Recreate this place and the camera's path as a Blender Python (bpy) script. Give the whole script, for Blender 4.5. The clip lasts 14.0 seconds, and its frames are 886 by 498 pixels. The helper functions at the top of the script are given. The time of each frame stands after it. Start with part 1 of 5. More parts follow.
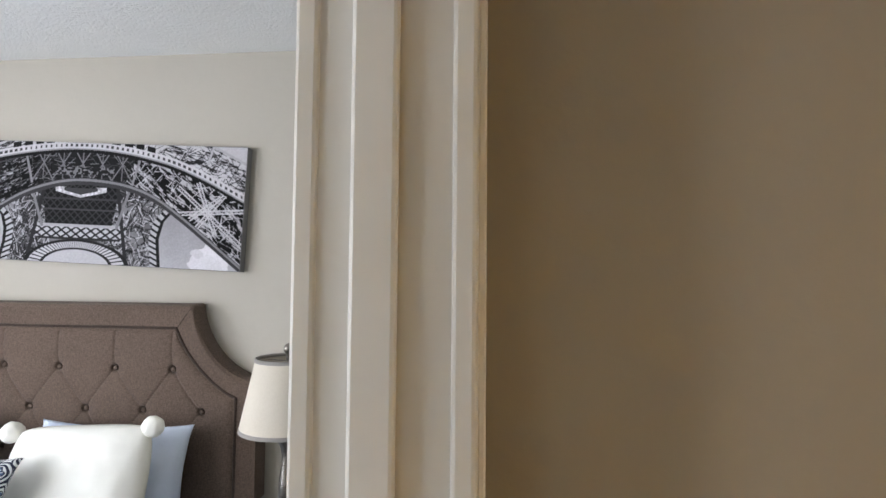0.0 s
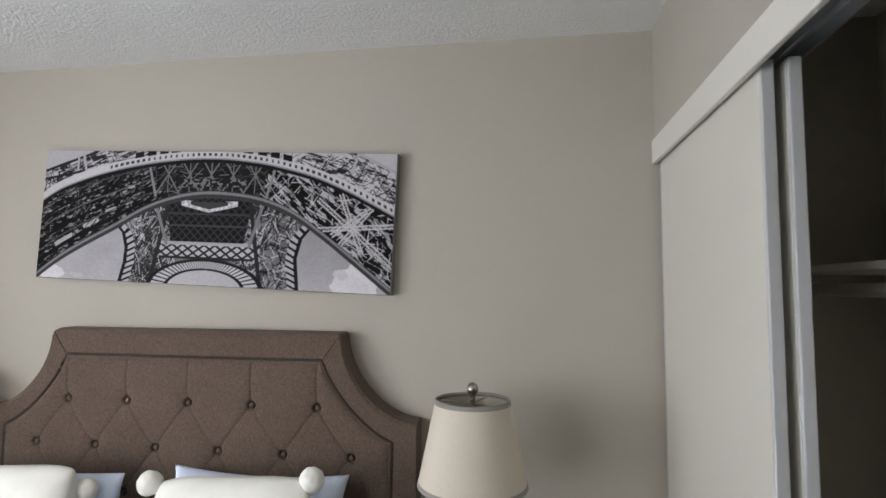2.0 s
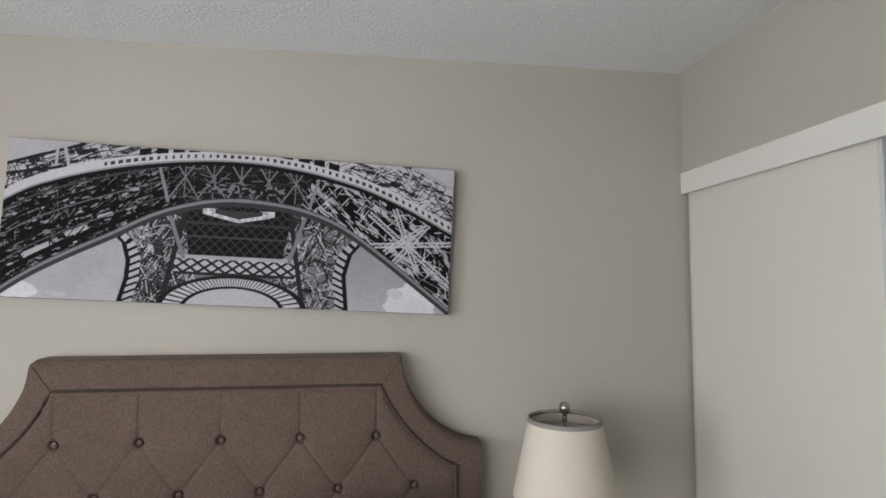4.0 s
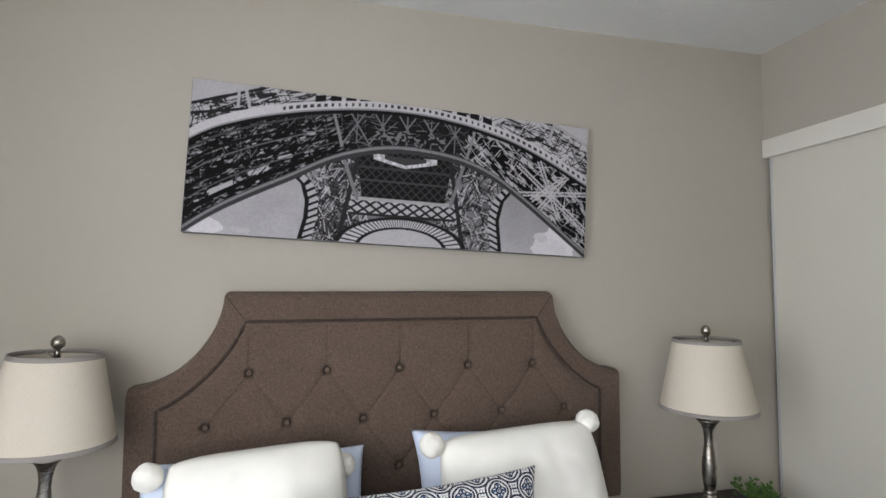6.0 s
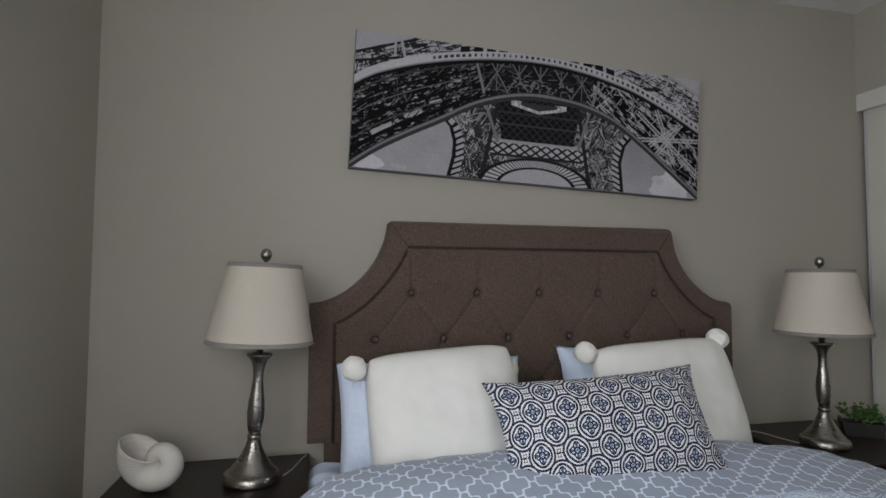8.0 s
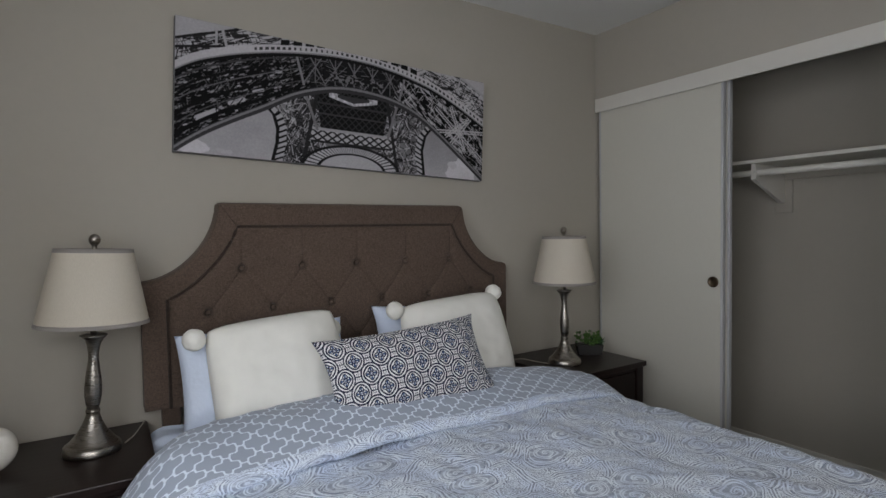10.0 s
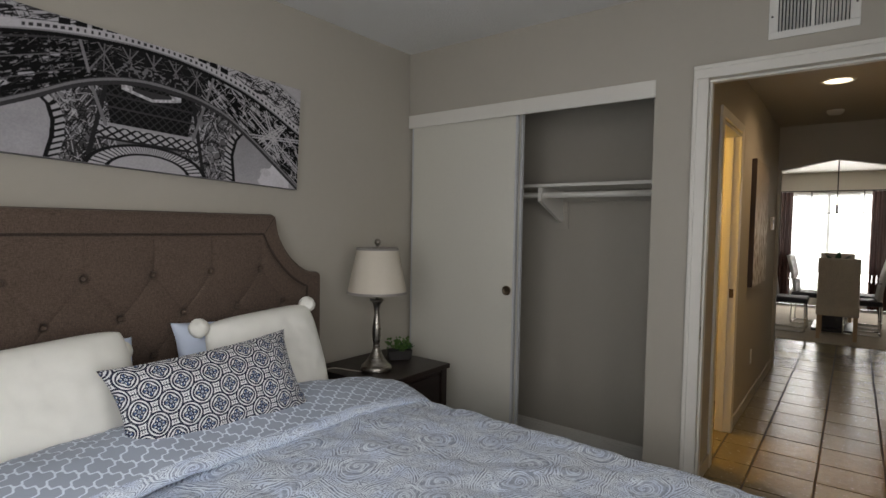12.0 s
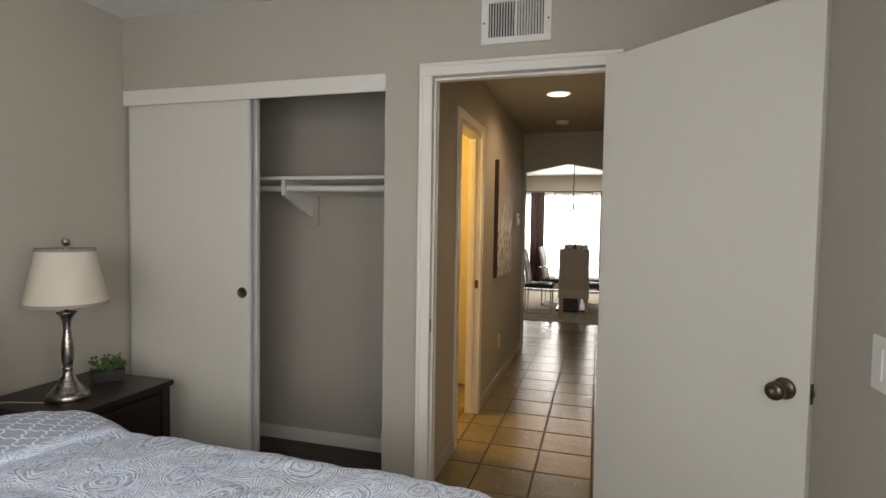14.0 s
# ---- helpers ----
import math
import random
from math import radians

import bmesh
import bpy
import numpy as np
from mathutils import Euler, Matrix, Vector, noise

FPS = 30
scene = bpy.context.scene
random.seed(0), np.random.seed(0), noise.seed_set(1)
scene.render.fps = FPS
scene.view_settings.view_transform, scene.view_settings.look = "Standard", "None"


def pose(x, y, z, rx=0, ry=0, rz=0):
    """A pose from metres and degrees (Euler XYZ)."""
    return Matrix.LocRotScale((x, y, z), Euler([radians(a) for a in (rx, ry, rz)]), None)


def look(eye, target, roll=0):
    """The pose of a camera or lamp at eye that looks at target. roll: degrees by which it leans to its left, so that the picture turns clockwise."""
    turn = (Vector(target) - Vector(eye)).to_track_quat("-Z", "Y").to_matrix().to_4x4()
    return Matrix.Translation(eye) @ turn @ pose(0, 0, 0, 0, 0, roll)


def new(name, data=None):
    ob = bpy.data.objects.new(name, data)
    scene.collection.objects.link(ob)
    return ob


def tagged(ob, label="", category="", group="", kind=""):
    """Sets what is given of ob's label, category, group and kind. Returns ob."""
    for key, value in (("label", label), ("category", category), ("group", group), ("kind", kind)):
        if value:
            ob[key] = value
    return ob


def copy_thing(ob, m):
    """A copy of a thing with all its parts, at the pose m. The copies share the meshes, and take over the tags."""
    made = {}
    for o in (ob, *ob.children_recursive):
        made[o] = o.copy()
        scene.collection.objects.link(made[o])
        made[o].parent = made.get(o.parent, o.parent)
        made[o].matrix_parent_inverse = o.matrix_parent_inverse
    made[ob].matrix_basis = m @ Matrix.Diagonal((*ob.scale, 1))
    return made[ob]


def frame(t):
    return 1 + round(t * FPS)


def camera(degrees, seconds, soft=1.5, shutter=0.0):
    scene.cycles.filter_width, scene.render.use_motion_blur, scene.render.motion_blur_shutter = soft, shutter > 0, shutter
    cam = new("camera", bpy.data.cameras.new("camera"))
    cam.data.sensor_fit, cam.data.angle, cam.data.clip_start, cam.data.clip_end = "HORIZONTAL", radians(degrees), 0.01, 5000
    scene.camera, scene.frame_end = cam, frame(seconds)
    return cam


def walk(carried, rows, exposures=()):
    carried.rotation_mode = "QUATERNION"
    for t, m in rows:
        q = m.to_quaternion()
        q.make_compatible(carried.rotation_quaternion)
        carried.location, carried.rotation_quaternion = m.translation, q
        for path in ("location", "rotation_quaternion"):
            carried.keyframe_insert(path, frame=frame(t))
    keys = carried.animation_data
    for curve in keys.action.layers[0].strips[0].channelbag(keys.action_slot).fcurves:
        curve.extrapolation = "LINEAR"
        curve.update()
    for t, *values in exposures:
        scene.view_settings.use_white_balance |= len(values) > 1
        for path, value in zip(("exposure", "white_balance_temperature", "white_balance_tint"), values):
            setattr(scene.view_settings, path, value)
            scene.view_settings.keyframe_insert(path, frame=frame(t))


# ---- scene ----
cam = camera(79.5, 14.0)
PATH = [
    (0, (0.207, 0.148, 1.551), (0.012, 2.137, 1.645), 0.5),
    (0.5, (0.114, 0.225, 1.551), (-0.142, 2.205, 1.67), 0.3),
    (1, (-0.022, 0.222, 1.551), (-0.308, 2.197, 1.68), 0.1),
    (1.5, (-0.152, 0.261, 1.571), (-0.442, 2.236, 1.695), 0.1),
    (2, (-0.338, 0.373, 1.581), (-0.641, 2.345, 1.725), 0.3),
    (2.2, (-0.43, 0.422, 1.61), (-0.735, 2.393, 1.754), 0.4),
    (4.3, (-1.169, 0.339, 1.66), (-0.827, 2.306, 1.782), 0.3),
    (4.5, (-1.258, 0.299, 1.662), (-0.88, 2.26, 1.77), 0.4),
    (5, (-1.453, 0.213, 1.63), (-1.03, 2.164, 1.742), 0.3),
    (5.5, (-1.646, 0.276, 1.547), (-1.184, 2.219, 1.659), 0.3),
    (6, (-1.813, 0.347, 1.462), (-1.318, 2.281, 1.581), 0.2),
    (6.5, (-1.98, 0.35, 1.344), (-1.511, 2.29, 1.483), 0.5),
    (7, (-2.094, 0.388, 1.249), (-1.649, 2.332, 1.404), 0.4),
    (7.2, (-2.138, 0.396, 1.227), (-1.706, 2.342, 1.384), 0.3),
    (9.3, (-2.406, 0.027, 1.244), (-1.714, 1.903, 1.19), -0.9),
    (9.5, (-2.41, 0.013, 1.241), (-1.596, 1.839, 1.185), -0.9),
    (10, (-2.421, -0.017, 1.311), (-1.349, 1.67, 1.237), -0.9),
    (10.5, (-2.445, -0.008, 1.329), (-1.329, 1.65, 1.248), -0.7),
    (11, (-2.458, 0.012, 1.357), (-1.214, 1.576, 1.269), 0.2),
    (11.5, (-2.451, -0.019, 1.376), (-1.007, 1.363, 1.289), 0.8),
    (12, (-2.458, -0.045, 1.387), (-0.876, 1.175, 1.299), 1.0),
    (12.5, (-2.442, -0.072, 1.389), (-0.775, 1.029, 1.301), 1.0),
    (13, (-2.429, -0.092, 1.386), (-0.681, 0.875, 1.296), 1.0),
    (13.5, (-2.34, -0.156, 1.379), (-0.502, 0.628, 1.287), 0.9),
    (14, (-2.188, -0.24, 1.39), (-0.27, 0.317, 1.299), 0.9),
]
EXPOSURES = [
    (0.0, 0.20, 6150, 10), (0.5, 0.02, 6220, 10), (1.0, -0.22, 6300, 10), (1.5, -0.28, 6380, 10), (2.2, -0.34, 6430, 10), (4.4, -0.36, 6440, 10), (5.5, -0.40, 6440, 10),
    (6.5, -0.64, 6420, 10), (7.2, -1.04, 6370, 10), (9.3, -1.60, 6330, 10), (10.5, -1.42, 6520, 10), (11.5, -1.40, 6650, 10), (12.5, -1.44, 6780, 10), (13.3, -1.24, 6850, 10), (14.0, -0.80, 6950, 10),
]
walk(cam, [(t, look(eye, target, roll)) for t, eye, target, roll in PATH], EXPOSURES)

# ---------------------------------------------------------------- world and large lights
world = bpy.data.worlds.new("sky")
scene.world = world
world.use_nodes = True
wn = world.node_tree
sky = wn.nodes.new("ShaderNodeTexSky")
sky.sky_type, sky.sun_disc = "NISHITA", False
sky.sun_elevation, sky.sun_rotation = radians(50), radians(200)
wn.links.new(sky.outputs["Color"], wn.nodes["Background"].inputs["Color"])
wn.nodes["Background"].inputs["Strength"].default_value = 0.12


def kelvin(k):
    """A lamp colour for a colour temperature, from a small table."""
    return {2200: (1.0, 0.59, 0.12), 2700: (1.0, 0.62, 0.30), 3000: (1.0, 0.70, 0.42), 6500: (1.0, 0.965, 0.95), 7000: (0.945, 0.962, 1.0)}[k]


def area_lamp(name, eye, target, width, height, watts, k):
    lamp = bpy.data.lights.new(name, "AREA")
    lamp.shape, lamp.size, lamp.size_y, lamp.energy, lamp.color = "RECTANGLE", width, height, watts, kelvin(k)
    ob = new(name, lamp)
    ob.matrix_world = look(eye, target)
    return ob


def bulb_lamp(name, place, watts, k, radius=0.05):
    lamp = bpy.data.lights.new(name, "POINT")
    lamp.energy, lamp.color, lamp.shadow_soft_size = watts, kelvin(k), radius
    ob = new(name, lamp)
    ob.location = place
    return ob


def spot_lamp(name, place, watts, k):
    """A recessed lamp that shines straight down in a wide cone."""
    lamp = bpy.data.lights.new(name, "SPOT")
    lamp.energy, lamp.color, lamp.shadow_soft_size, lamp.spot_size, lamp.spot_blend = watts, kelvin(k), 0.07, radians(165), 1.0
    ob = new(name, lamp)
    ob.matrix_world = pose(*place)
    return ob


# plan, in metres
NORTH, WEST, SOUTH, EAST = 2.206, -3.0, -0.815, 0.092     # bedroom faces
CEIL, HALL_CEIL = 2.453, 2.425
HALL_X = 0.180                                           # hall face of the bedroom's east wall
HALL_N, HALL_S, ARCH_X = 0.585, -0.39, 3.84
CLOSET_S, CLOSET_BACK = 0.707, 0.775
DOOR_S, DOOR_N, DOOR_H = -0.262, 0.482, 2.043
BATH_0, BATH_1 = 0.985, 1.60
FAR_X, DIN_S, DIN_N = 9.8, -2.6, 3.0
WIN_X0, WIN_X1, WIN_Z0, WIN_Z1 = -2.92, -1.72, 0.88, 2.12  # assumed, unseen bedroom window in the south wall
WEST_Y0, WEST_Y1 = -0.58, 0.86                           # and a second assumed one in the west wall

# bedroom daylight from the southwest, split over two assumed windows out of view
area_lamp("south_assumed_daylight", ((WIN_X0 + WIN_X1) / 2, SOUTH - 0.06, (WIN_Z0 + WIN_Z1) / 2), ((WIN_X0 + WIN_X1) / 2, 2, 0.9), 1.10, 1.14, 30, 6500)
area_lamp("west_assumed_daylight", (WEST - 0.06, (WEST_Y0 + WEST_Y1) / 2, (WIN_Z0 + WIN_Z1) / 2), (-1.3, 0.65, 1.05), 1.30, 1.14, 42, 7000)
area_lamp("dining_daylight", (FAR_X - 0.12, 0.3, 1.2), (0, 0.3, 1.0), 1.9, 2.0, 118, 6500)
spot_lamp("hall_downlight", (2.10, 0.085, HALL_CEIL - 0.012), 76, 3000)
bulb_lamp("bath_light", (1.35, 1.7, 2.1), 135, 2200, 0.08)
bulb_lamp("chandelier_glow", (6.9, 0.17, 1.80), 4, 2700, 0.03)


# ---------------------------------------------------------------- materials
class Tree:
    """A small writer of shader nodes."""

    def __init__(self, name):
        self.mat = bpy.data.materials.new(name)
        self.mat.use_nodes = True
        self.nt = self.mat.node_tree
        self.bsdf = self.nt.nodes["Principled BSDF"]

    def put(self, kind, *values, **named):
        node = self.nt.nodes.new("ShaderNode" + kind)
        if "operation" in named:
            node.operation = named.pop("operation")
        if "voronoi_dimensions" in named:
            node.voronoi_dimensions = named.pop("voronoi_dimensions")
        if "attribute_name" in named:
            node.attribute_name = named.pop("attribute_name")
        for key, value in named.items():
            self.feed(node.inputs[key.replace("_", " ")], value)
        for n, value in enumerate(values):
            if value is not None:
                self.feed(node.inputs[n], value)
        return node

    def feed(self, socket, value):
        if isinstance(value, bpy.types.NodeSocket):
            self.nt.links.new(value, socket)
        elif isinstance(value, bpy.types.Node):
            self.nt.links.new(value.outputs[0], socket)
        else:
            socket.default_value = value

    def math(self, op, a, b=0.0, c=0.0):
        return self.put("Math", a, b, c, operation=op).outputs[0]

    def mix(self, fac, a, b, blend="MIX"):
        node = self.nt.nodes.new("ShaderNodeMix")
        node.data_type, node.blend_type = "RGBA", blend
        self.feed(node.inputs[0], fac)
        self.feed(node.inputs[6], a)
        self.feed(node.inputs[7], b)
        return node.outputs[2]

    def set(self, **named):
        for key, value in named.items():
            self.feed(self.bsdf.inputs[key.replace("_", " ")], value)
        return self

    def bump(self, height, strength, distance):
        node = self.put("Bump", Strength=strength, Distance=distance, Height=height)
        self.feed(self.bsdf.inputs["Normal"], node)
        return node

    def where(self, stretch=None):
        socket = self.put("TexCoord").outputs["Object"]
        if stretch:
            socket = self.put("Mapping", Vector=socket, Scale=stretch).outputs[0]
        return socket

    def noise(self, at, scale, detail=3.0, rough=0.55):
        return self.put("TexNoise", Vector=at, Scale=scale, Detail=detail, Roughness=rough).outputs["Fac"]


def rgb(*c):
    return (*c, 1.0)


def plain(name, color, rough=0.6, metal=0.0, vary=0.08, large=2.5, small=40.0, bump=0.0, grain=150.0, depth=0.001, stretch=None, random_tint=0.0, spec=0.5):
    """Colour with variation at two scales, uneven roughness and a fine relief."""
    t = Tree(name)
    at = t.where(stretch)
    coarse, fine = t.noise(at, large), t.noise(at, small, 4.0)
    both = t.math("ADD", t.math("MULTIPLY", coarse, 0.6), t.math("MULTIPLY", fine, 0.4))
    gain = t.math("MULTIPLY_ADD", t.math("SUBTRACT", both, 0.5), vary * 4, 1.0)
    if random_tint:
        chance = t.put("ObjectInfo").outputs["Random"]
        gain = t.math("MULTIPLY", gain, t.math("MULTIPLY_ADD", t.math("SUBTRACT", chance, 0.5), random_tint * 2, 1.0))
    tint = t.put("VectorMath", rgb(*color)[:3], operation="SCALE")
    t.feed(tint.inputs["Scale"], gain)
    t.set(Base_Color=tint.outputs[0], Metallic=metal, Specular_IOR_Level=spec)
    t.set(Roughness=t.math("MULTIPLY_ADD", t.math("SUBTRACT", fine, 0.5), 0.18, rough))
    if bump:
        t.bump(t.noise(at, grain, 3.0), bump, depth)
    return t.mat


def glow(name, color, strength):
    t = Tree(name)
    t.set(Base_Color=rgb(*color), Emission_Color=rgb(*color), Emission_Strength=strength, Roughness=0.5)
    return t.mat


def glass(name, rough=0.0, tint=(1, 1, 1)):
    t = Tree(name)
    t.set(Base_Color=rgb(*tint), Roughness=rough, IOR=1.45, Transmission_Weight=1.0)
    return t.mat


def ceiling_material():
    t = Tree("popcorn_ceiling")
    at = t.where()
    lumps = t.put("TexVoronoi", Vector=at, Scale=85.0, Randomness=1.0).outputs["Distance"]
    fine = t.noise(at, 140.0, 4.0, 0.65)
    mid = t.noise(at, 28.0, 3.0)
    height = t.math("ADD", t.math("MULTIPLY", t.math("SUBTRACT", 1.0, lumps), 0.45), t.math("ADD", fine, t.math("MULTIPLY", mid, 0.5)))
    shade = t.math("MULTIPLY_ADD", t.math("SUBTRACT", t.noise(at, 1.5), 0.5), 0.10, 0.80)
    col = t.put("CombineColor", shade, shade, t.math("MULTIPLY", shade, 0.985)).outputs[0]
    t.set(Base_Color=col, Roughness=0.95, Specular_IOR_Level=0.2)
    t.bump(height, 0.9, 0.0042)
    return t.mat


def linen_material(name, color):
    """A woven cloth: threads both ways, with slubs."""
    t = Tree(name)
    at = t.where()
    across = t.noise(t.put("Mapping", Vector=at, Scale=(60, 60, 900)).outputs[0], 1.0, 2.0)
    along = t.noise(t.put("Mapping", Vector=at, Scale=(900, 900, 60)).outputs[0], 1.0, 2.0)
    thread = t.math("ADD", t.math("MULTIPLY", across, 0.5), t.math("MULTIPLY", along, 0.5))
    cloud = t.noise(at, 5.0, 4.0)
    slub = t.math("ADD", t.noise(t.put("Mapping", Vector=at, Scale=(90, 90, 330)).outputs[0], 1.0, 2.0), t.noise(t.put("Mapping", Vector=at, Scale=(330, 330, 90)).outputs[0], 1.0, 2.0))
    gain = t.math("ADD", t.math("MULTIPLY_ADD", t.math("SUBTRACT", thread, 0.5), 1.6, 1.0), t.math("MULTIPLY", t.math("SUBTRACT", cloud, 0.5), 0.35))
    gain = t.math("ADD", gain, t.math("MULTIPLY", t.math("SUBTRACT", slub, 1.0), 0.95))
    tint = t.put("VectorMath", color, operation="SCALE")
    t.feed(tint.inputs["Scale"], gain)
    t.set(Base_Color=tint.outputs[0], Roughness=0.9, Specular_IOR_Level=0.2, Sheen_Weight=0.08, Sheen_Roughness=0.5)
    t.bump(thread, 0.5, 0.0015)
    return t.mat


def cloth(t, bump_scale=700.0):
    """Roughness and weave for a printed cotton."""
    t.set(Roughness=0.85, Specular_IOR_Level=0.25, Sheen_Weight=0.15)
    t.bump(t.noise(t.where(), bump_scale, 2.0), 0.25, 0.001)
    return t.mat


def trellis_material():
    """Grey cotton with a pale quatrefoil trellis, in metres of the cloth."""
    t = Tree("trellis_cotton")
    uv = t.put("UVMap").outputs[0]
    x, y, _ = t.put("SeparateXYZ", uv).outputs

    # folded coordinates within a flower; its edge waves about the slanting line a + b = 0.5
    a = t.math("ABSOLUTE", t.math("SUBTRACT", t.math("FRACT", t.math("MULTIPLY", x, 1 / 0.085)), 0.5))
    b = t.math("ABSOLUTE", t.math("SUBTRACT", t.math("FRACT", t.math("MULTIPLY", y, 1 / 0.055)), 0.5))
    lobe = t.math("SINE", t.math("MULTIPLY", t.math("SUBTRACT", a, b), 4 * math.pi))
    gap = t.math("ABSOLUTE", t.math("SUBTRACT", t.math("SUBTRACT", t.math("ADD", a, b), 0.5), t.math("MULTIPLY", lobe, 0.070)))
    line = t.put("MapRange", Value=gap, From_Min=0.042, From_Max=0.070, To_Min=1.0, To_Max=0.0).outputs[0]
    col = t.mix(line, rgb(0.385, 0.44, 0.54), rgb(0.82, 0.90, 1.0))
    t.set(Base_Color=col)
    return cloth(t)


def paisley_material():
    """Pale lavender cotton with grey scrolls, echoing bands and small flowers, in metres of the cloth."""
    t = Tree("paisley_cotton")
    uv = t.put("UVMap").outputs[0]

    def warped(at, scale, amount):
        wob = t.put("TexNoise", Vector=uv, Scale=scale, Detail=1.0).outputs["Color"]
        off = t.put("VectorMath", t.put("VectorMath", wob, (0.5, 0.5, 0.5), operation="SUBTRACT").outputs[0], operation="SCALE")
        off.inputs["Scale"].default_value = amount
        return t.put("VectorMath", at, off.outputs[0], operation="ADD").outputs[0]

    def polar(at, scale, chance):
        cell = t.put("TexVoronoi", Vector=at, Scale=scale, Randomness=chance, voronoi_dimensions="2D")
        d = t.put("VectorMath", at, cell.outputs["Position"], operation="SUBTRACT").outputs[0]
        dx, dy, _ = t.put("SeparateXYZ", d).outputs
        return t.put("VectorMath", d, operation="LENGTH").outputs["Value"], t.math("ARCTAN2", dy, dx), cell

    def ramp(value, low, high, a=0.0, b=1.0):
        return t.put("MapRange", Value=value, From_Min=low, From_Max=high, To_Min=a, To_Max=b).outputs[0]

    def either(mask, a, b):
        return t.math("ADD", t.math("MULTIPLY", a, mask), t.math("MULTIPLY", b, t.math("SUBTRACT", 1.0, mask)))

    p = t.put("VectorMath", warped(warped(uv, 4.0, 0.12), 12.0, 0.030), (0.86, 1.18, 0.0), operation="MULTIPLY").outputs[0]
    r, ang, cell = polar(p, 5.3, 0.80)
    fray = t.noise(uv, 36.0, 2.0)
    # the scroll: a whorl of fine lines that winds out from its heart
    turn = t.math("ADD", t.math("MULTIPLY", r, 2 * math.pi / 0.0240), t.math("ADD", ang, t.math("MULTIPLY", fray, 1.0)))
    whorl = ramp(t.math("SINE", turn), -0.3, 0.4, 0.0, 0.85)
    lines = ramp(t.math("SINE", t.math("MULTIPLY", turn, 3.0)), -0.1, 0.6)
    scroll = t.math("MAXIMUM", whorl, t.math("MULTIPLY", lines, 0.8))
    # fine bands round it, beaded near the scroll
    ring = ramp(t.math("SINE", t.math("MULTIPLY_ADD", r, 2 * math.pi / 0.0092, t.math("MULTIPLY", fray, 2.6))), -0.1, 0.45)
    beads = t.math("GREATER_THAN", t.math("SINE", t.math("MULTIPLY", ang, 34.0)), -0.3)
    ring = t.math("MULTIPLY", ring, t.math("MAXIMUM", beads, t.math("GREATER_THAN", r, 0.060)))
    # stripes that run between the scrolls, and small flowers in the rest
    border = t.put("TexVoronoi", Vector=p, Scale=5.3, Randomness=0.80, voronoi_dimensions="2D")
    border.feature = "DISTANCE_TO_EDGE"
    rim = t.math("MULTIPLY", border.outputs["Distance"], 1 / 5.3)
    stripes = ramp(t.math("SINE", t.math("MULTIPLY_ADD", rim, 2 * math.pi / 0.0088, t.math("MULTIPLY", fray, 2.4))), -0.2, 0.4)
    r2, ang2, _ = polar(warped(p, 24.0, 0.012), 33.0, 0.9)
    bloom = t.math("MULTIPLY_ADD", t.math("COSINE", t.math("MULTIPLY", ang2, 5.0)), 0.0022, r2)
    flower = ramp(t.math("SINE", t.math("MULTIPLY", bloom, 2 * math.pi / 0.0088)), -0.05, 0.5)
    outer = either(t.math("LESS_THAN", t.math("MULTIPLY_ADD", fray, 0.03, rim), 0.031), stripes, flower)
    edge = t.math("MULTIPLY_ADD", t.math("SINE", t.math("ADD", ang, t.math("MULTIPLY", cell.outputs["Color"], 6.0))), 0.012, 0.050)
    inside = t.math("LESS_THAN", r, edge)
    ringed = t.math("LESS_THAN", r, t.math("ADD", edge, 0.020))
    pattern = either(inside, scroll, either(ringed, ring, outer))
    pattern = t.math("MAXIMUM", pattern, t.math("COMPARE", r, edge, 0.0022))
    pattern = t.math("MULTIPLY", pattern, ramp(t.noise(uv, 60.0, 2.0), 0.36, 0.54, 0.36, 1.0))
    wash = ramp(t.noise(uv, 11.0, 2.0), 0.42, 0.60)
    pale = t.mix(wash, rgb(0.83, 0.905, 1.0), rgb(0.72, 0.81, 0.97))
    grey = t.mix(t.noise(uv, 18.0, 2.0), rgb(0.205, 0.25, 0.35), rgb(0.355, 0.42, 0.56))
    t.set(Base_Color=t.mix(pattern, pale, grey))
    return cloth(t)


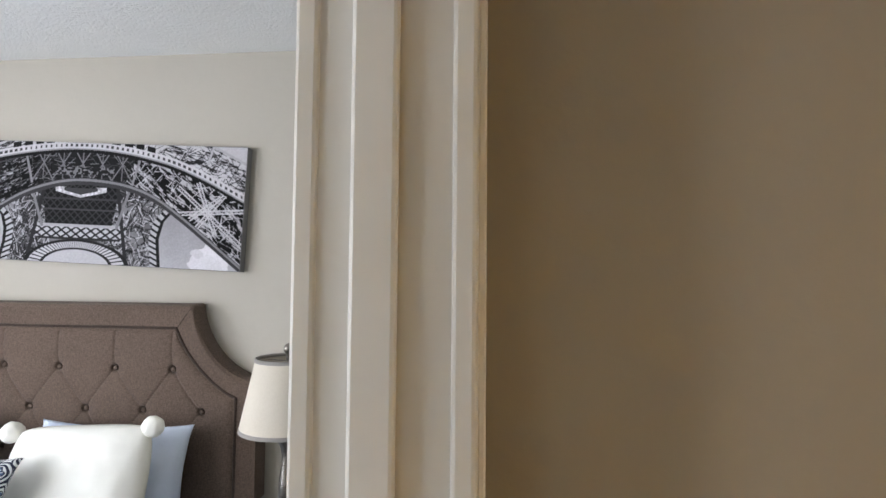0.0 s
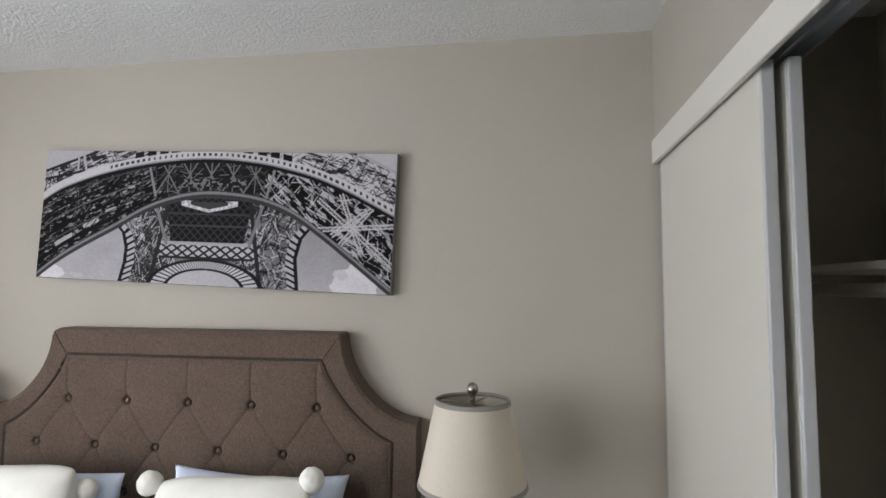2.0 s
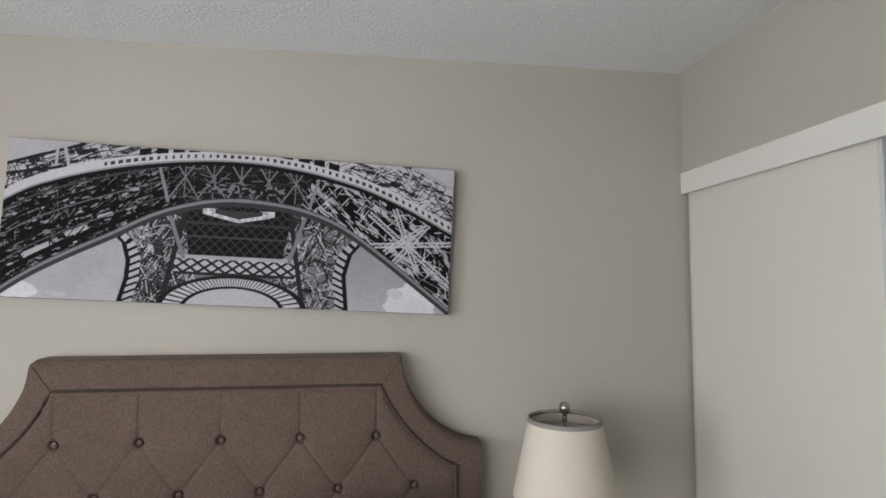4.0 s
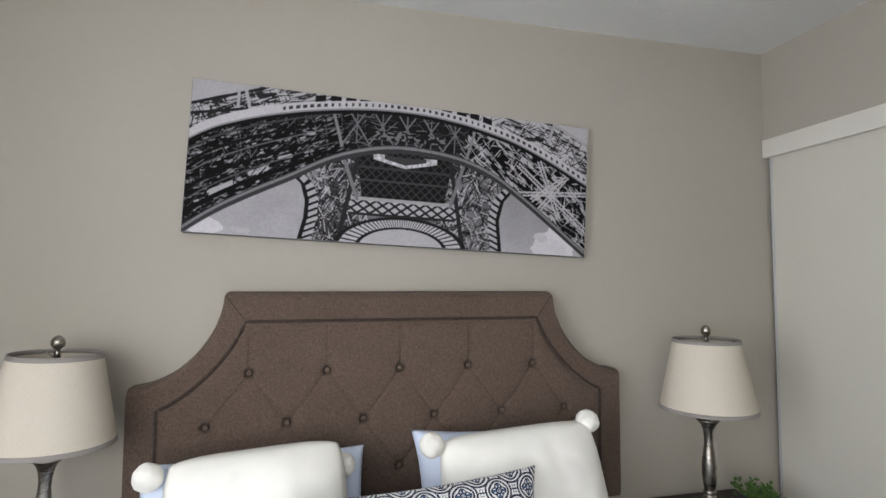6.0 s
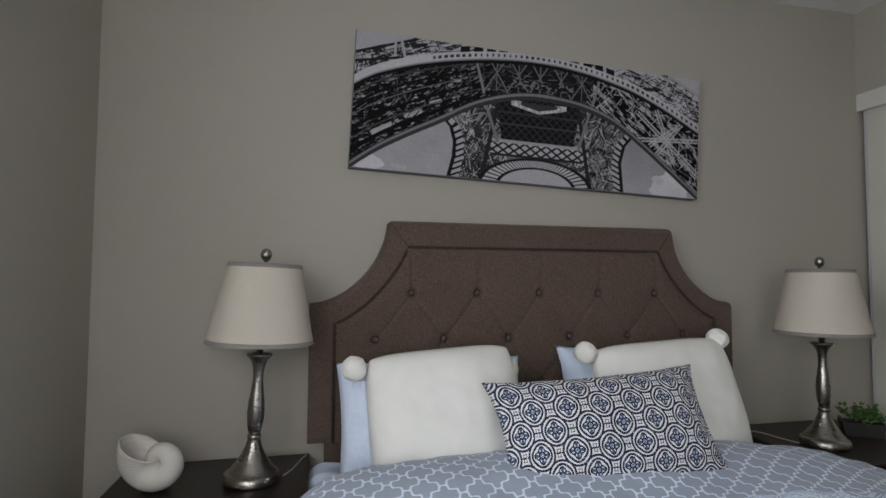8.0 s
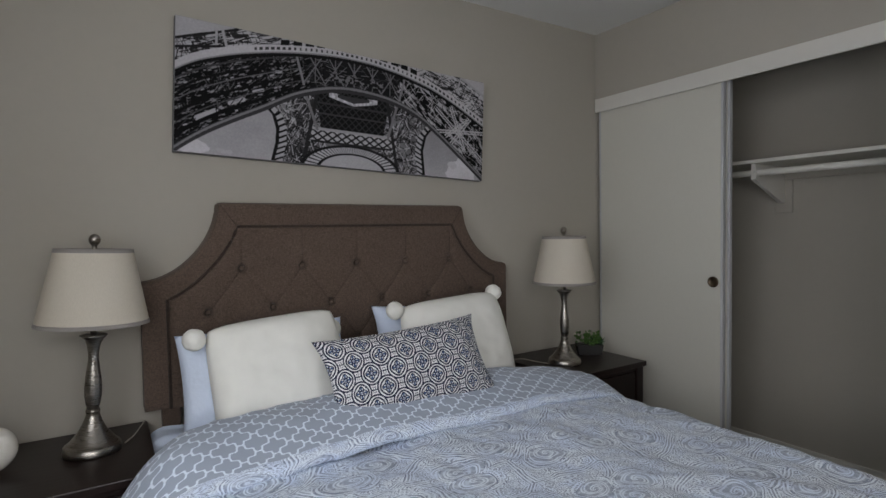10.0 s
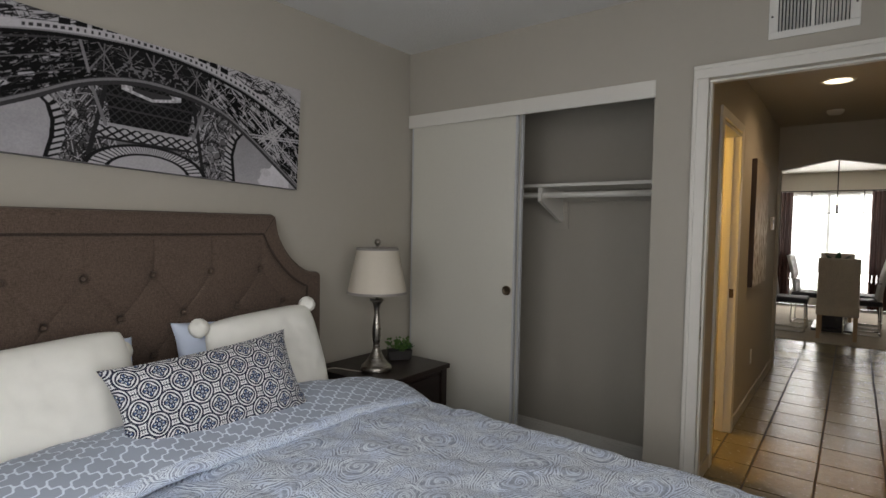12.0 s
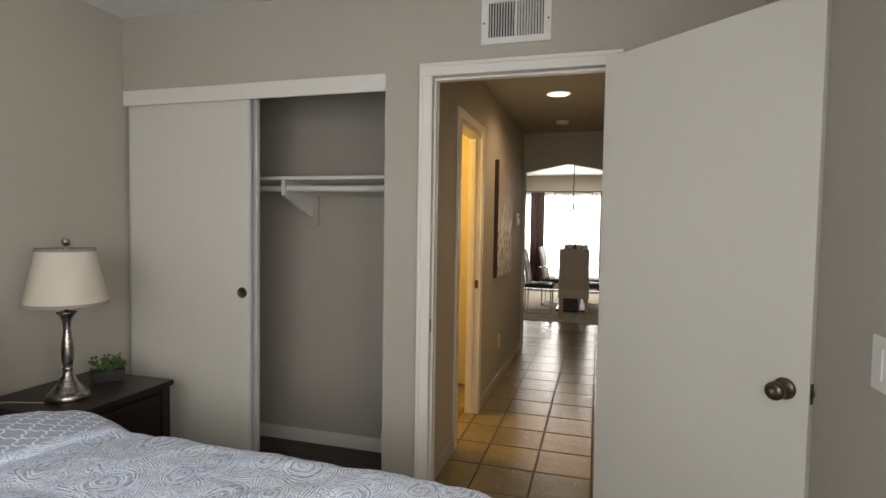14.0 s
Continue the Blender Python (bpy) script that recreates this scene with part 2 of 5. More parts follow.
def medallion_material():
    """White cotton printed with blue and black medallions on a lattice."""
    t = Tree("medallion_cotton")
    uv = t.put("UVMap").outputs[0]
    x, y, _ = t.put("SeparateXYZ", uv).outputs
    wide, tall, size = 0.094, 0.104, 0.074

    def centred(value, pitch, shift):
        return t.math("MULTIPLY", t.math("SUBTRACT", t.math("FRACT", t.math("MULTIPLY_ADD", value, 1 / pitch, shift)), 0.5), pitch / size)

    def length(a, b):
        return t.math("SQRT", t.math("ADD", t.math("MULTIPLY", a, a), t.math("MULTIPLY", b, b)))

    ax, ay, bx, by = centred(x, wide, 0.0), centred(y, tall, 0.0), centred(x, wide, 0.5), centred(y, tall, 0.5)
    near = t.math("LESS_THAN", length(ax, ay), length(bx, by))
    fx = t.math("MULTIPLY_ADD", near, t.math("SUBTRACT", ax, bx), bx)
    fy = t.math("MULTIPLY_ADD", near, t.math("SUBTRACT", ay, by), by)
    r = length(fx, fy)
    ang = t.math("ARCTAN2", fy, fx)
    four = t.math("COSINE", t.math("MULTIPLY", ang, 4.0))
    ring1 = t.math("COMPARE", r, 0.475, 0.036)
    ring2 = t.math("COMPARE", r, t.math("MULTIPLY_ADD", four, 0.014, 0.345), 0.036)
    petal = t.math("MULTIPLY_ADD", four, 0.045, 0.225)
    core = t.math("LESS_THAN", r, petal)
    petal_edge = t.math("COMPARE", r, petal, 0.028)
    heart = t.math("COMPARE", r, 0.10, 0.026)
    spokes = t.math("MULTIPLY", t.math("GREATER_THAN", r, 0.45), t.math("GREATER_THAN", t.math("COSINE", t.math("MULTIPLY", ang, 6.0)), 0.97))
    knot = t.math("MAXIMUM", t.math("GREATER_THAN", r, 0.640), t.math("COMPARE", r, 0.585, 0.011))
    black = t.math("MAXIMUM", t.math("MAXIMUM", ring1, ring2), t.math("MAXIMUM", t.math("MAXIMUM", spokes, knot), t.math("MAXIMUM", heart, petal_edge)))
    worn = t.put("MapRange", Value=t.noise(uv, 160.0, 2.0), From_Min=0.26, From_Max=0.36).outputs[0]
    core = t.math("MULTIPLY", core, t.math("GREATER_THAN", t.math("COSINE", t.math("MULTIPLY", ang, 8.0)), -0.55))
    col = t.mix(core, rgb(0.74, 0.76, 0.77), rgb(0.070, 0.115, 0.225))
    col = t.mix(t.math("MULTIPLY", black, worn), col, rgb(0.022, 0.027, 0.055))
    t.set(Base_Color=col)
    return cloth(t)


def print_material():
    """A photographic print on canvas: its tones lie in the mesh, the weave in the relief."""
    t = Tree("canvas_print")
    tone = t.put("Attribute", attribute_name="tone").outputs["Color"]
    t.set(Base_Color=tone, Roughness=0.85, Specular_IOR_Level=0.1)
    t.bump(t.noise(t.where(), 900.0, 1.0), 0.15, 0.0006)
    return t.mat


def tile_material():
    t = Tree("slate_tile")
    at = t.where()
    chance = t.put("ObjectInfo").outputs["Random"]
    shifted = t.put("VectorMath", at, t.put("CombineXYZ", t.math("MULTIPLY", chance, 30.0), t.math("MULTIPLY", chance, 17.0), 0.0).outputs[0], operation="ADD").outputs[0]
    cloud, fine = t.noise(shifted, 5.0, 5.0), t.noise(shifted, 38.0, 4.0)
    tone = t.math("ADD", t.math("MULTIPLY", cloud, 0.7), t.math("MULTIPLY", chance, 0.3))
    col = t.mix(tone, rgb(0.135, 0.110, 0.062), rgb(0.28, 0.235, 0.130))
    t.set(Base_Color=col, Roughness=t.math("MULTIPLY_ADD", fine, 0.16, 0.17), Specular_IOR_Level=0.5)
    t.bump(t.math("ADD", t.math("MULTIPLY", t.noise(shifted, 14.0, 4.0), 0.8), t.math("MULTIPLY", fine, 0.10)), 0.62, 0.008)
    return t.mat


def wood_material(name, dark, light, rough=0.35, along=(3.0, 60.0, 60.0), tint=0.0):
    t = Tree(name)
    at = t.where(along)
    grain = t.noise(at, 1.0, 6.0, 0.6)
    if tint:
        chance = t.put("ObjectInfo").outputs["Random"]
        grain = t.math("ADD", t.math("MULTIPLY", grain, 1.0 - tint), t.math("MULTIPLY", chance, tint))
    t.set(Base_Color=t.mix(grain, rgb(*dark), rgb(*light)), Roughness=t.math("MULTIPLY_ADD", grain, 0.15, rough - 0.07))
    t.bump(grain, 0.15, 0.0008)
    return t.mat


def brushed_material():
    t = Tree("brushed_nickel")
    rings = t.noise(t.where((20.0, 20.0, 900.0)), 1.0, 2.0)
    t.set(Base_Color=rgb(0.38, 0.355, 0.32), Metallic=1.0, Roughness=t.math("MULTIPLY_ADD", rings, 0.18, 0.20))
    t.bump(rings, 0.08, 0.0004)
    return t.mat


def shade_material():
    t = Tree("lamp_shade_linen")
    at = t.where()
    thread = t.noise(t.put("Mapping", Vector=at, Scale=(500, 500, 80)).outputs[0], 1.0, 2.0)
    col = t.mix(thread, rgb(0.58, 0.53, 0.44), rgb(0.70, 0.645, 0.55))
    t.set(Base_Color=col, Roughness=0.9, Specular_IOR_Level=0.15)
    t.bump(thread, 0.25, 0.0008)
    return t.mat


def sheer_material():
    t = Tree("sheer_voile")
    clear = t.put("BsdfTransparent", rgb(1, 1, 1))
    soft = t.put("BsdfTranslucent", rgb(0.95, 0.95, 0.93))
    both = t.put("MixShader", 0.55, clear, soft)
    t.feed(t.nt.nodes["Material Output"].inputs["Surface"], both)
    return t.mat


M_WALL = plain("wall_paint_greige", (0.452, 0.425, 0.368), 0.75, vary=0.035, large=1.2, small=30, bump=0.22, grain=70, depth=0.002, spec=0.3)
# cream in place of greige: the dining room's extra brightness lies in this colour
M_CREAM_LIFT = plain("wall_paint_cream_lifted", (0.72, 0.67, 0.58), 0.75, vary=0.03, bump=0.15, grain=70, depth=0.002)
M_CEIL = ceiling_material()
M_TRIM = plain("trim_paint_white", (0.75, 0.73, 0.675), 0.42, vary=0.03, bump=0.08, grain=40)
M_DOOR = plain("door_paint_white", (0.67, 0.655, 0.585), 0.5, vary=0.03, large=1.5, bump=0.06, grain=60)
M_TRACK = plain("aluminium_track", (0.62, 0.63, 0.64), 0.38, 0.9, vary=0.05)
M_EDGE = plain("closet_edge_grey", (0.56, 0.57, 0.58), 0.45, vary=0.04)
M_TILE = tile_material()
M_GROUT = plain("dark_grout", (0.055, 0.045, 0.035), 0.9, vary=0.25, bump=0.4, grain=300)
M_PLANK = wood_material("dark_floor_plank", (0.018, 0.012, 0.009), (0.055, 0.036, 0.026), 0.4, (60.0, 3.0, 60.0), 0.35)
M_ESPRESSO = wood_material("espresso_wood", (0.007, 0.0045, 0.004), (0.026, 0.013, 0.011), 0.38)
M_LINEN = linen_material("taupe_linen", (0.118, 0.085, 0.066))
# the same linen darkened: shade along piping and seams put into the colour
M_LINEN_SHADED = linen_material("taupe_linen_shaded", (0.055, 0.039, 0.031))
M_TRELLIS, M_PAISLEY, M_MEDAL = trellis_material(), paisley_material(), medallion_material()
M_SHEET = plain("pale_blue_sheet", (0.73, 0.82, 0.98), 0.85, vary=0.05, bump=0.55, grain=22, depth=0.008)
M_FLEECE = plain("cream_fleece", (0.90, 0.895, 0.835), 0.95, vary=0.05, small=25, bump=0.35, grain=320, depth=0.002, spec=0.1)
M_NICKEL, M_SHADE = brushed_material(), shade_material()
M_BAND = plain("grey_shade_trim", (0.30, 0.28, 0.26), 0.8, vary=0.06)
M_BRONZE = plain("aged_bronze", (0.16, 0.12, 0.085), 0.30, 0.95, vary=0.25, small=60)
M_SHELL = plain("pearl_ceramic", (0.78, 0.75, 0.68), 0.22, vary=0.06, bump=0.1, grain=60)
M_POT = plain("dark_planter", (0.030, 0.028, 0.027), 0.55, vary=0.15)
M_LEAF = plain("succulent_green", (0.075, 0.17, 0.030), 0.45, vary=0.3, small=120)
M_LEAF2 = plain("succulent_dark_green", (0.035, 0.095, 0.040), 0.45, vary=0.3, small=120)
M_PRINT = print_material()
M_CANVAS = plain("canvas_edge_grey", (0.17, 0.17, 0.175), 0.8, vary=0.2)
M_PLASTIC = plain("white_plastic", (0.74, 0.73, 0.70), 0.35, vary=0.02)
M_VENT = plain("vent_enamel", (0.76, 0.75, 0.71), 0.40, vary=0.03)
M_DARK = plain("dark_void", (0.02, 0.02, 0.02), 0.9, vary=0.1)
M_CORD = plain("clear_cord", (0.45, 0.42, 0.36), 0.35, vary=0.05)
M_GLASS = glass("clear_glass")
M_CHROME = plain("chrome", (0.75, 0.75, 0.76), 0.10, 1.0, vary=0.03)
M_TAUPE = linen_material("chair_taupe_fabric", (0.48, 0.42, 0.35))
M_GREYSEAT = plain("charcoal_seat", (0.045, 0.045, 0.055), 0.6, vary=0.12)
M_PALEBACK = plain("pale_grey_leather", (0.56, 0.55, 0.54), 0.45, vary=0.06)
M_OAK = wood_material("light_oak_leg", (0.36, 0.24, 0.13), (0.52, 0.37, 0.22), 0.45, (60.0, 60.0, 4.0))
M_CURTAIN = plain("brown_curtain", (0.075, 0.035, 0.028), 0.85, vary=0.15, bump=0.2, grain=300)
M_SHEER = sheer_material()
M_RUG = plain("beige_rug", (0.42, 0.37, 0.30), 0.95, vary=0.12, small=60, bump=0.6, grain=250, depth=0.004)
M_IRON = plain("black_iron", (0.02, 0.018, 0.016), 0.45, 0.6, vary=0.1)
M_LENS = glow("warm_lens", (1.0, 0.86, 0.55), 7.0)
M_FLAME = glow("warm_bulb", (1.0, 0.72, 0.32), 12.0)
M_OUTSIDE = glow("bright_outdoors", (0.97, 1.0, 1.0), 9.0)


# ---------------------------------------------------------------- mesh helpers
def box(bm, x0, x1, y0, y1, z0, z1, bevel=0.0, segments=2):
    made = bmesh.ops.create_cube(bm, size=1.0, matrix=Matrix.LocRotScale(((x0 + x1) / 2, (y0 + y1) / 2, (z0 + z1) / 2), None, (abs(x1 - x0), abs(y1 - y0), abs(z1 - z0))))
    if bevel:
        edges = {e for v in made["verts"] for e in v.link_edges}
        bmesh.ops.bevel(bm, geom=list(edges), offset=bevel, segments=segments, affect="EDGES", profile=0.5)
    return bm


def lathe(bm, profile, steps=32, cap=True):
    """A turned body round the z axis from (radius, height) pairs, from the bottom up."""
    rings = [[bm.verts.new((r * math.cos(2 * math.pi * k / steps), r * math.sin(2 * math.pi * k / steps), z)) for k in range(steps)] for r, z in profile]
    for a, b in zip(rings, rings[1:]):
        for k in range(steps):
            bm.faces.new((a[k], a[(k + 1) % steps], b[(k + 1) % steps], b[k]))
    if cap:
        bm.faces.new(list(reversed(rings[0])))
        bm.faces.new(rings[-1])
    return bm


def tube(bm, points, radius, steps=8):
    """A round bar along points."""
    points = [Vector(p) for p in points]
    rings = []
    for n, p in enumerate(points):
        way = (points[min(n + 1, len(points) - 1)] - points[max(n - 1, 0)]).normalized()
        side = way.cross(Vector((0, 0, 1)) if abs(way.z) < 0.9 else Vector((1, 0, 0))).normalized()
        up = side.cross(way)
        rings.append([bm.verts.new(p + radius * (math.cos(2 * math.pi * k / steps) * side + math.sin(2 * math.pi * k / steps) * up)) for k in range(steps)])
    for a, b in zip(rings, rings[1:]):
        for k in range(steps):
            bm.faces.new((a[k], b[k], b[(k + 1) % steps], a[(k + 1) % steps]))
    bm.faces.new(rings[0])
    bm.faces.new(list(reversed(rings[-1])))
    return bm


def surface(bm, columns, rows, place, uv=None):
    """A sheet of columns x rows faces through place(u, v), u and v from 0 to 1; uv(u, v) in metres."""
    grid = [[bm.verts.new(place(i / columns, j / rows)) for i in range(columns + 1)] for j in range(rows + 1)]
    layer = bm.loops.layers.uv.verify() if uv else None
    for j in range(rows):
        for i in range(columns):
            face = bm.faces.new((grid[j][i], grid[j][i + 1], grid[j + 1][i + 1], grid[j + 1][i]))
            if uv:
                for loop, (a, b) in zip(face.loops, ((i, j), (i + 1, j), (i + 1, j + 1), (i, j + 1))):
                    loop[layer].uv = uv(a / columns, b / rows)
    return bm


def mesh_of(name, bm, material, smooth=False):
    bmesh.ops.recalc_face_normals(bm, faces=bm.faces)
    data = bpy.data.meshes.new(name)
    bm.to_mesh(data)
    bm.free()
    data.materials.append(material)
    if smooth:
        data.polygons.foreach_set("use_smooth", [True] * len(data.polygons))
    return data


def thing(name, label, category, m=None, group="", kind=""):
    ob = new(name)
    ob.empty_display_size = 0.1
    ob.matrix_world = m or Matrix()
    return tagged(ob, label, category, group, kind)


def part(name, bm, material, parent, label="", smooth=False, m=None):
    ob = new(name, mesh_of(name, bm, material, smooth))
    ob.parent = parent
    if m is not None:
        ob.matrix_basis = m
    return tagged(ob, label)


def piece(name, data, parent, m):
    ob = new(name, data)
    ob.parent = parent
    ob.matrix_basis = m
    return ob


def structure(name, label, bm, material, category="wall"):
    return tagged(new(name, mesh_of(name, bm, material)), label, category, kind="structure")


def boxes(*sizes):
    bm = bmesh.new()
    for s in sizes:
        box(bm, *s)
    return bm


# ---------------------------------------------------------------- large structure
T = 0.115
wall_label = "smooth greige painted plaster wall"
structure("wall_north", "greige painted bedroom wall behind the headboard", boxes((WEST - T, CLOSET_BACK + T, NORTH, NORTH + T, 0, CEIL)), M_WALL)
structure("wall_south", "greige painted bedroom wall with a light switch and an assumed window", boxes(
    (WEST - T, WIN_X0, SOUTH - T, SOUTH, 0, CEIL), (WIN_X1, HALL_X, SOUTH - T, SOUTH, 0, CEIL),
    (WIN_X0, WIN_X1, SOUTH - T, SOUTH, 0, WIN_Z0), (WIN_X0, WIN_X1, SOUTH - T, SOUTH, WIN_Z1, CEIL)), M_WALL)
structure("wall_west", "greige painted bedroom wall with an assumed, unseen window", boxes(
    (WEST - T, WEST, SOUTH, WEST_Y0, 0, CEIL), (WEST - T, WEST, WEST_Y1, NORTH, 0, CEIL),
    (WEST - T, WEST, WEST_Y0, WEST_Y1, 0, WIN_Z0), (WEST - T, WEST, WEST_Y0, WEST_Y1, WIN_Z1, CEIL)), M_WALL)
structure("wall_east", "greige painted wall with the closet and the doorway", boxes(
    (EAST, HALL_X, SOUTH, DOOR_S - 0.018, 0, CEIL), (EAST, HALL_X, DOOR_S - 0.018, DOOR_N + 0.018, DOOR_H + 0.018, CEIL),
    (EAST, HALL_X, DOOR_N + 0.018, CLOSET_S, 0, CEIL), (EAST, HALL_X, CLOSET_S, NORTH, 2.055, CEIL)), M_WALL)
structure("wall_closet_back", "greige painted back wall of the closet", boxes((CLOSET_BACK, CLOSET_BACK + T, HALL_N + 0.08, NORTH, 0, CEIL)), M_WALL)
structure("wall_hall_north", "greige hall wall with a bathroom doorway", boxes(
    (HALL_X, BATH_0 - 0.018, HALL_N, HALL_N + 0.08, 0, CEIL), (BATH_0 - 0.018, BATH_1 + 0.018, HALL_N, HALL_N + 0.08, DOOR_H + 0.01, CEIL),
    (BATH_1 + 0.018, ARCH_X, HALL_N, HALL_N + 0.08, 0, CEIL)), M_WALL)
structure("wall_hall_south", "greige painted hall wall", boxes((HALL_X, ARCH_X, HALL_S - T, HALL_S, 0, CEIL)), M_WALL)
structure("wall_bath_east", "warm lit bathroom side wall", boxes((2.3, 2.3 + T, HALL_N + 0.08, 2.6, 0, CEIL)), M_WALL)
structure("wall_bath_north", "warm lit bathroom end wall", boxes((CLOSET_BACK + T, 2.3 + T, 2.6, 2.6 + T, 0, CEIL)), M_WALL)
structure("wall_bath_west", "warm lit bathroom wall beside the closet", boxes((CLOSET_BACK + T, CLOSET_BACK + T + 0.02, HALL_N + 0.08, 2.6, 0, CEIL)), M_WALL)
structure("wall_dining_south", "dining room wall, cream colour lightened to brighten the room", boxes((ARCH_X + T, FAR_X, DIN_S - T, DIN_S, 0, 2.6)), M_CREAM_LIFT)
structure("wall_dining_north", "dining room wall, cream colour lightened to brighten the room", boxes((ARCH_X + T, FAR_X, DIN_N, DIN_N + T, 0, 2.6)), M_CREAM_LIFT)
DW0, DW1, DWZ0, DWZ1 = -0.85, 1.55, 0.25, 2.12
structure("wall_dining_window", "wall round a wide dining room window, cream colour lightened for brightness", boxes(
    (FAR_X, FAR_X + T, DIN_S - T, DW0, 0, 2.6), (FAR_X, FAR_X + T, DW1, DIN_N + T, 0, 2.6), (FAR_X, FAR_X + T, DW0, DW1, 0, DWZ0), (FAR_X, FAR_X + T, DW0, DW1, DWZ1, 2.6)), M_CREAM_LIFT)


def arch_wall():
    """The hall's end wall: an opening with a flat pointed head."""
    bm = bmesh.new()
    left, right, spring, apex, mid = 0.562, -0.355, 1.995, 2.085, 0.108
    outline = [(DIN_N, 0), (DIN_N, 2.6), (DIN_S, 2.6), (DIN_S, 0), (right, 0), (right, spring), (mid, apex), (left, spring), (left, 0)]
    front = [bm.verts.new((ARCH_X, y, z)) for y, z in outline]
    faces = [bm.faces.new([front[k] for k in ring]) for ring in ((0, 1, 7, 8), (1, 2, 5, 6, 7), (2, 3, 4, 5))]
    made = bmesh.ops.extrude_face_region(bm, geom=faces)
    bmesh.ops.translate(bm, verts=[v for v in made["geom"] if isinstance(v, bmesh.types.BMVert)], vec=(T, 0, 0))
    return bm


structure("wall_arch", "greige hall end wall with a peaked opening", arch_wall(), M_WALL)
structure("ceiling_bedroom", "white popcorn textured bedroom ceiling", boxes((WEST - T, HALL_X, SOUTH - T, NORTH + T, CEIL, CEIL + 0.1)), M_CEIL, "ceiling")
structure("ceiling_closet", "white closet ceiling", boxes((HALL_X, CLOSET_BACK + T, HALL_N + 0.08, NORTH + T, CEIL, CEIL + 0.1)), M_CEIL, "ceiling")
structure("ceiling_hall", "painted hall ceiling", boxes((HALL_X, ARCH_X, HALL_S, HALL_N, HALL_CEIL, HALL_CEIL + 0.1)), M_WALL, "ceiling")
structure("ceiling_bath", "painted bathroom ceiling", boxes((CLOSET_BACK + T, 2.3 + T, HALL_N + 0.08, 2.6, HALL_CEIL, HALL_CEIL + 0.1)), M_WALL, "ceiling")
structure("ceiling_dining", "pale dining room ceiling", boxes((ARCH_X + T, FAR_X, DIN_S, DIN_N, 2.50, 2.6)), M_TRIM, "ceiling")
structure("backdrop", "overexposed bright outdoors beyond the dining window", boxes((FAR_X + 1.5, FAR_X + 1.55, -4, 5, -0.5, 4)), M_OUTSIDE, "backdrop")
structure("ground", "pale ground outside the house", boxes((-60, 60, -60, 60, -0.35, -0.25)), plain("outdoor_ground", (0.25, 0.24, 0.20), 0.9, vary=0.2), "ground")
structure("subfloor_bedroom", "dark subfloor under the bedroom planks", boxes((WEST, CLOSET_BACK, SOUTH, NORTH, -0.10, -0.012)), M_DARK, "floor")
floor_tiles = structure("floor_hall", "dark grout bed of the hall tile floor", boxes(
    (HALL_X - 0.05, ARCH_X + T, HALL_S, HALL_N, -0.10, -0.005), (CLOSET_BACK + T + 0.02, 2.3, HALL_N, 2.6, -0.10, -0.005), (ARCH_X + T, FAR_X, DIN_S, DIN_N, -0.10, -0.005)), M_GROUT, "floor")
structure("threshold", "thin dark threshold strip under the bedroom door", boxes((EAST, HALL_X - 0.05, DOOR_S - 0.018, DOOR_N + 0.018, -0.05, 0.004)), M_ESPRESSO, "trim")


# trim ---------------------------------------------------------------------
def casing_set(name, label, face, out, y0, y1, head, width=0.057):
    """Casing on one face of a doorway in a wall along y: face is its x, out the way it stands proud."""
    bm = bmesh.new()
    a, b = sorted((face, face + out * 0.016))
    c, d = sorted((face, face + out * 0.021))
    for lo, hi in ((y0 - width, y0 + 0.004), (y1 - 0.004, y1 + width)):
        box(bm, a, b, lo, hi, 0, head, 0.003)
    outer = ((y0 - width, y0 - width + 0.018), (y1 + width - 0.018, y1 + width))
    for lo, hi in outer:
        box(bm, c, d, lo, hi, 0, head, 0.004)
    box(bm, a, b, y0 - width, y1 + width, head, head + width, 0.003)
    box(bm, c, d, y0 - width, y1 + width, head + width - 0.018, head + width, 0.004)
    return structure(name, label, bm, M_TRIM, "trim")


casing_set("trim_door_bedroom", "white painted casing round the bedroom door", EAST, -1, DOOR_S, DOOR_N, DOOR_H)
casing_set("trim_door_hall", "white painted casing on the hall side", HALL_X, 1, DOOR_S, DOOR_N, DOOR_H, 0.045)
jamb = bmesh.new()
for lo, hi, inner in ((DOOR_S - 0.018, DOOR_S, 1), (DOOR_N, DOOR_N + 0.018, -1)):
    box(jamb, EAST - 0.004, HALL_X + 0.004, lo, hi, 0, DOOR_H, 0.002)
    edge = hi if inner > 0 else lo
    box(jamb, EAST + 0.024, EAST + 0.054, *sorted((edge, edge + inner * 0.011)), 0, DOOR_H - 0.011, 0.003)
box(jamb, EAST - 0.004, HALL_X + 0.004, DOOR_S - 0.018, DOOR_N + 0.018, DOOR_H, DOOR_H + 0.018, 0.002)
box(jamb, EAST + 0.024, EAST + 0.054, DOOR_S, DOOR_N, DOOR_H - 0.011, DOOR_H, 0.003)
structure("trim_door_jamb", "white painted door jamb with a stop", jamb, M_TRIM, "trim")
structure("trim_strike_plate", "dark bronze strike plate let into the jamb", boxes((EAST + 0.006, EAST + 0.034, DOOR_N - 0.002, DOOR_N + 0.004, 0.90, 0.958)), M_BRONZE, "strike plate")

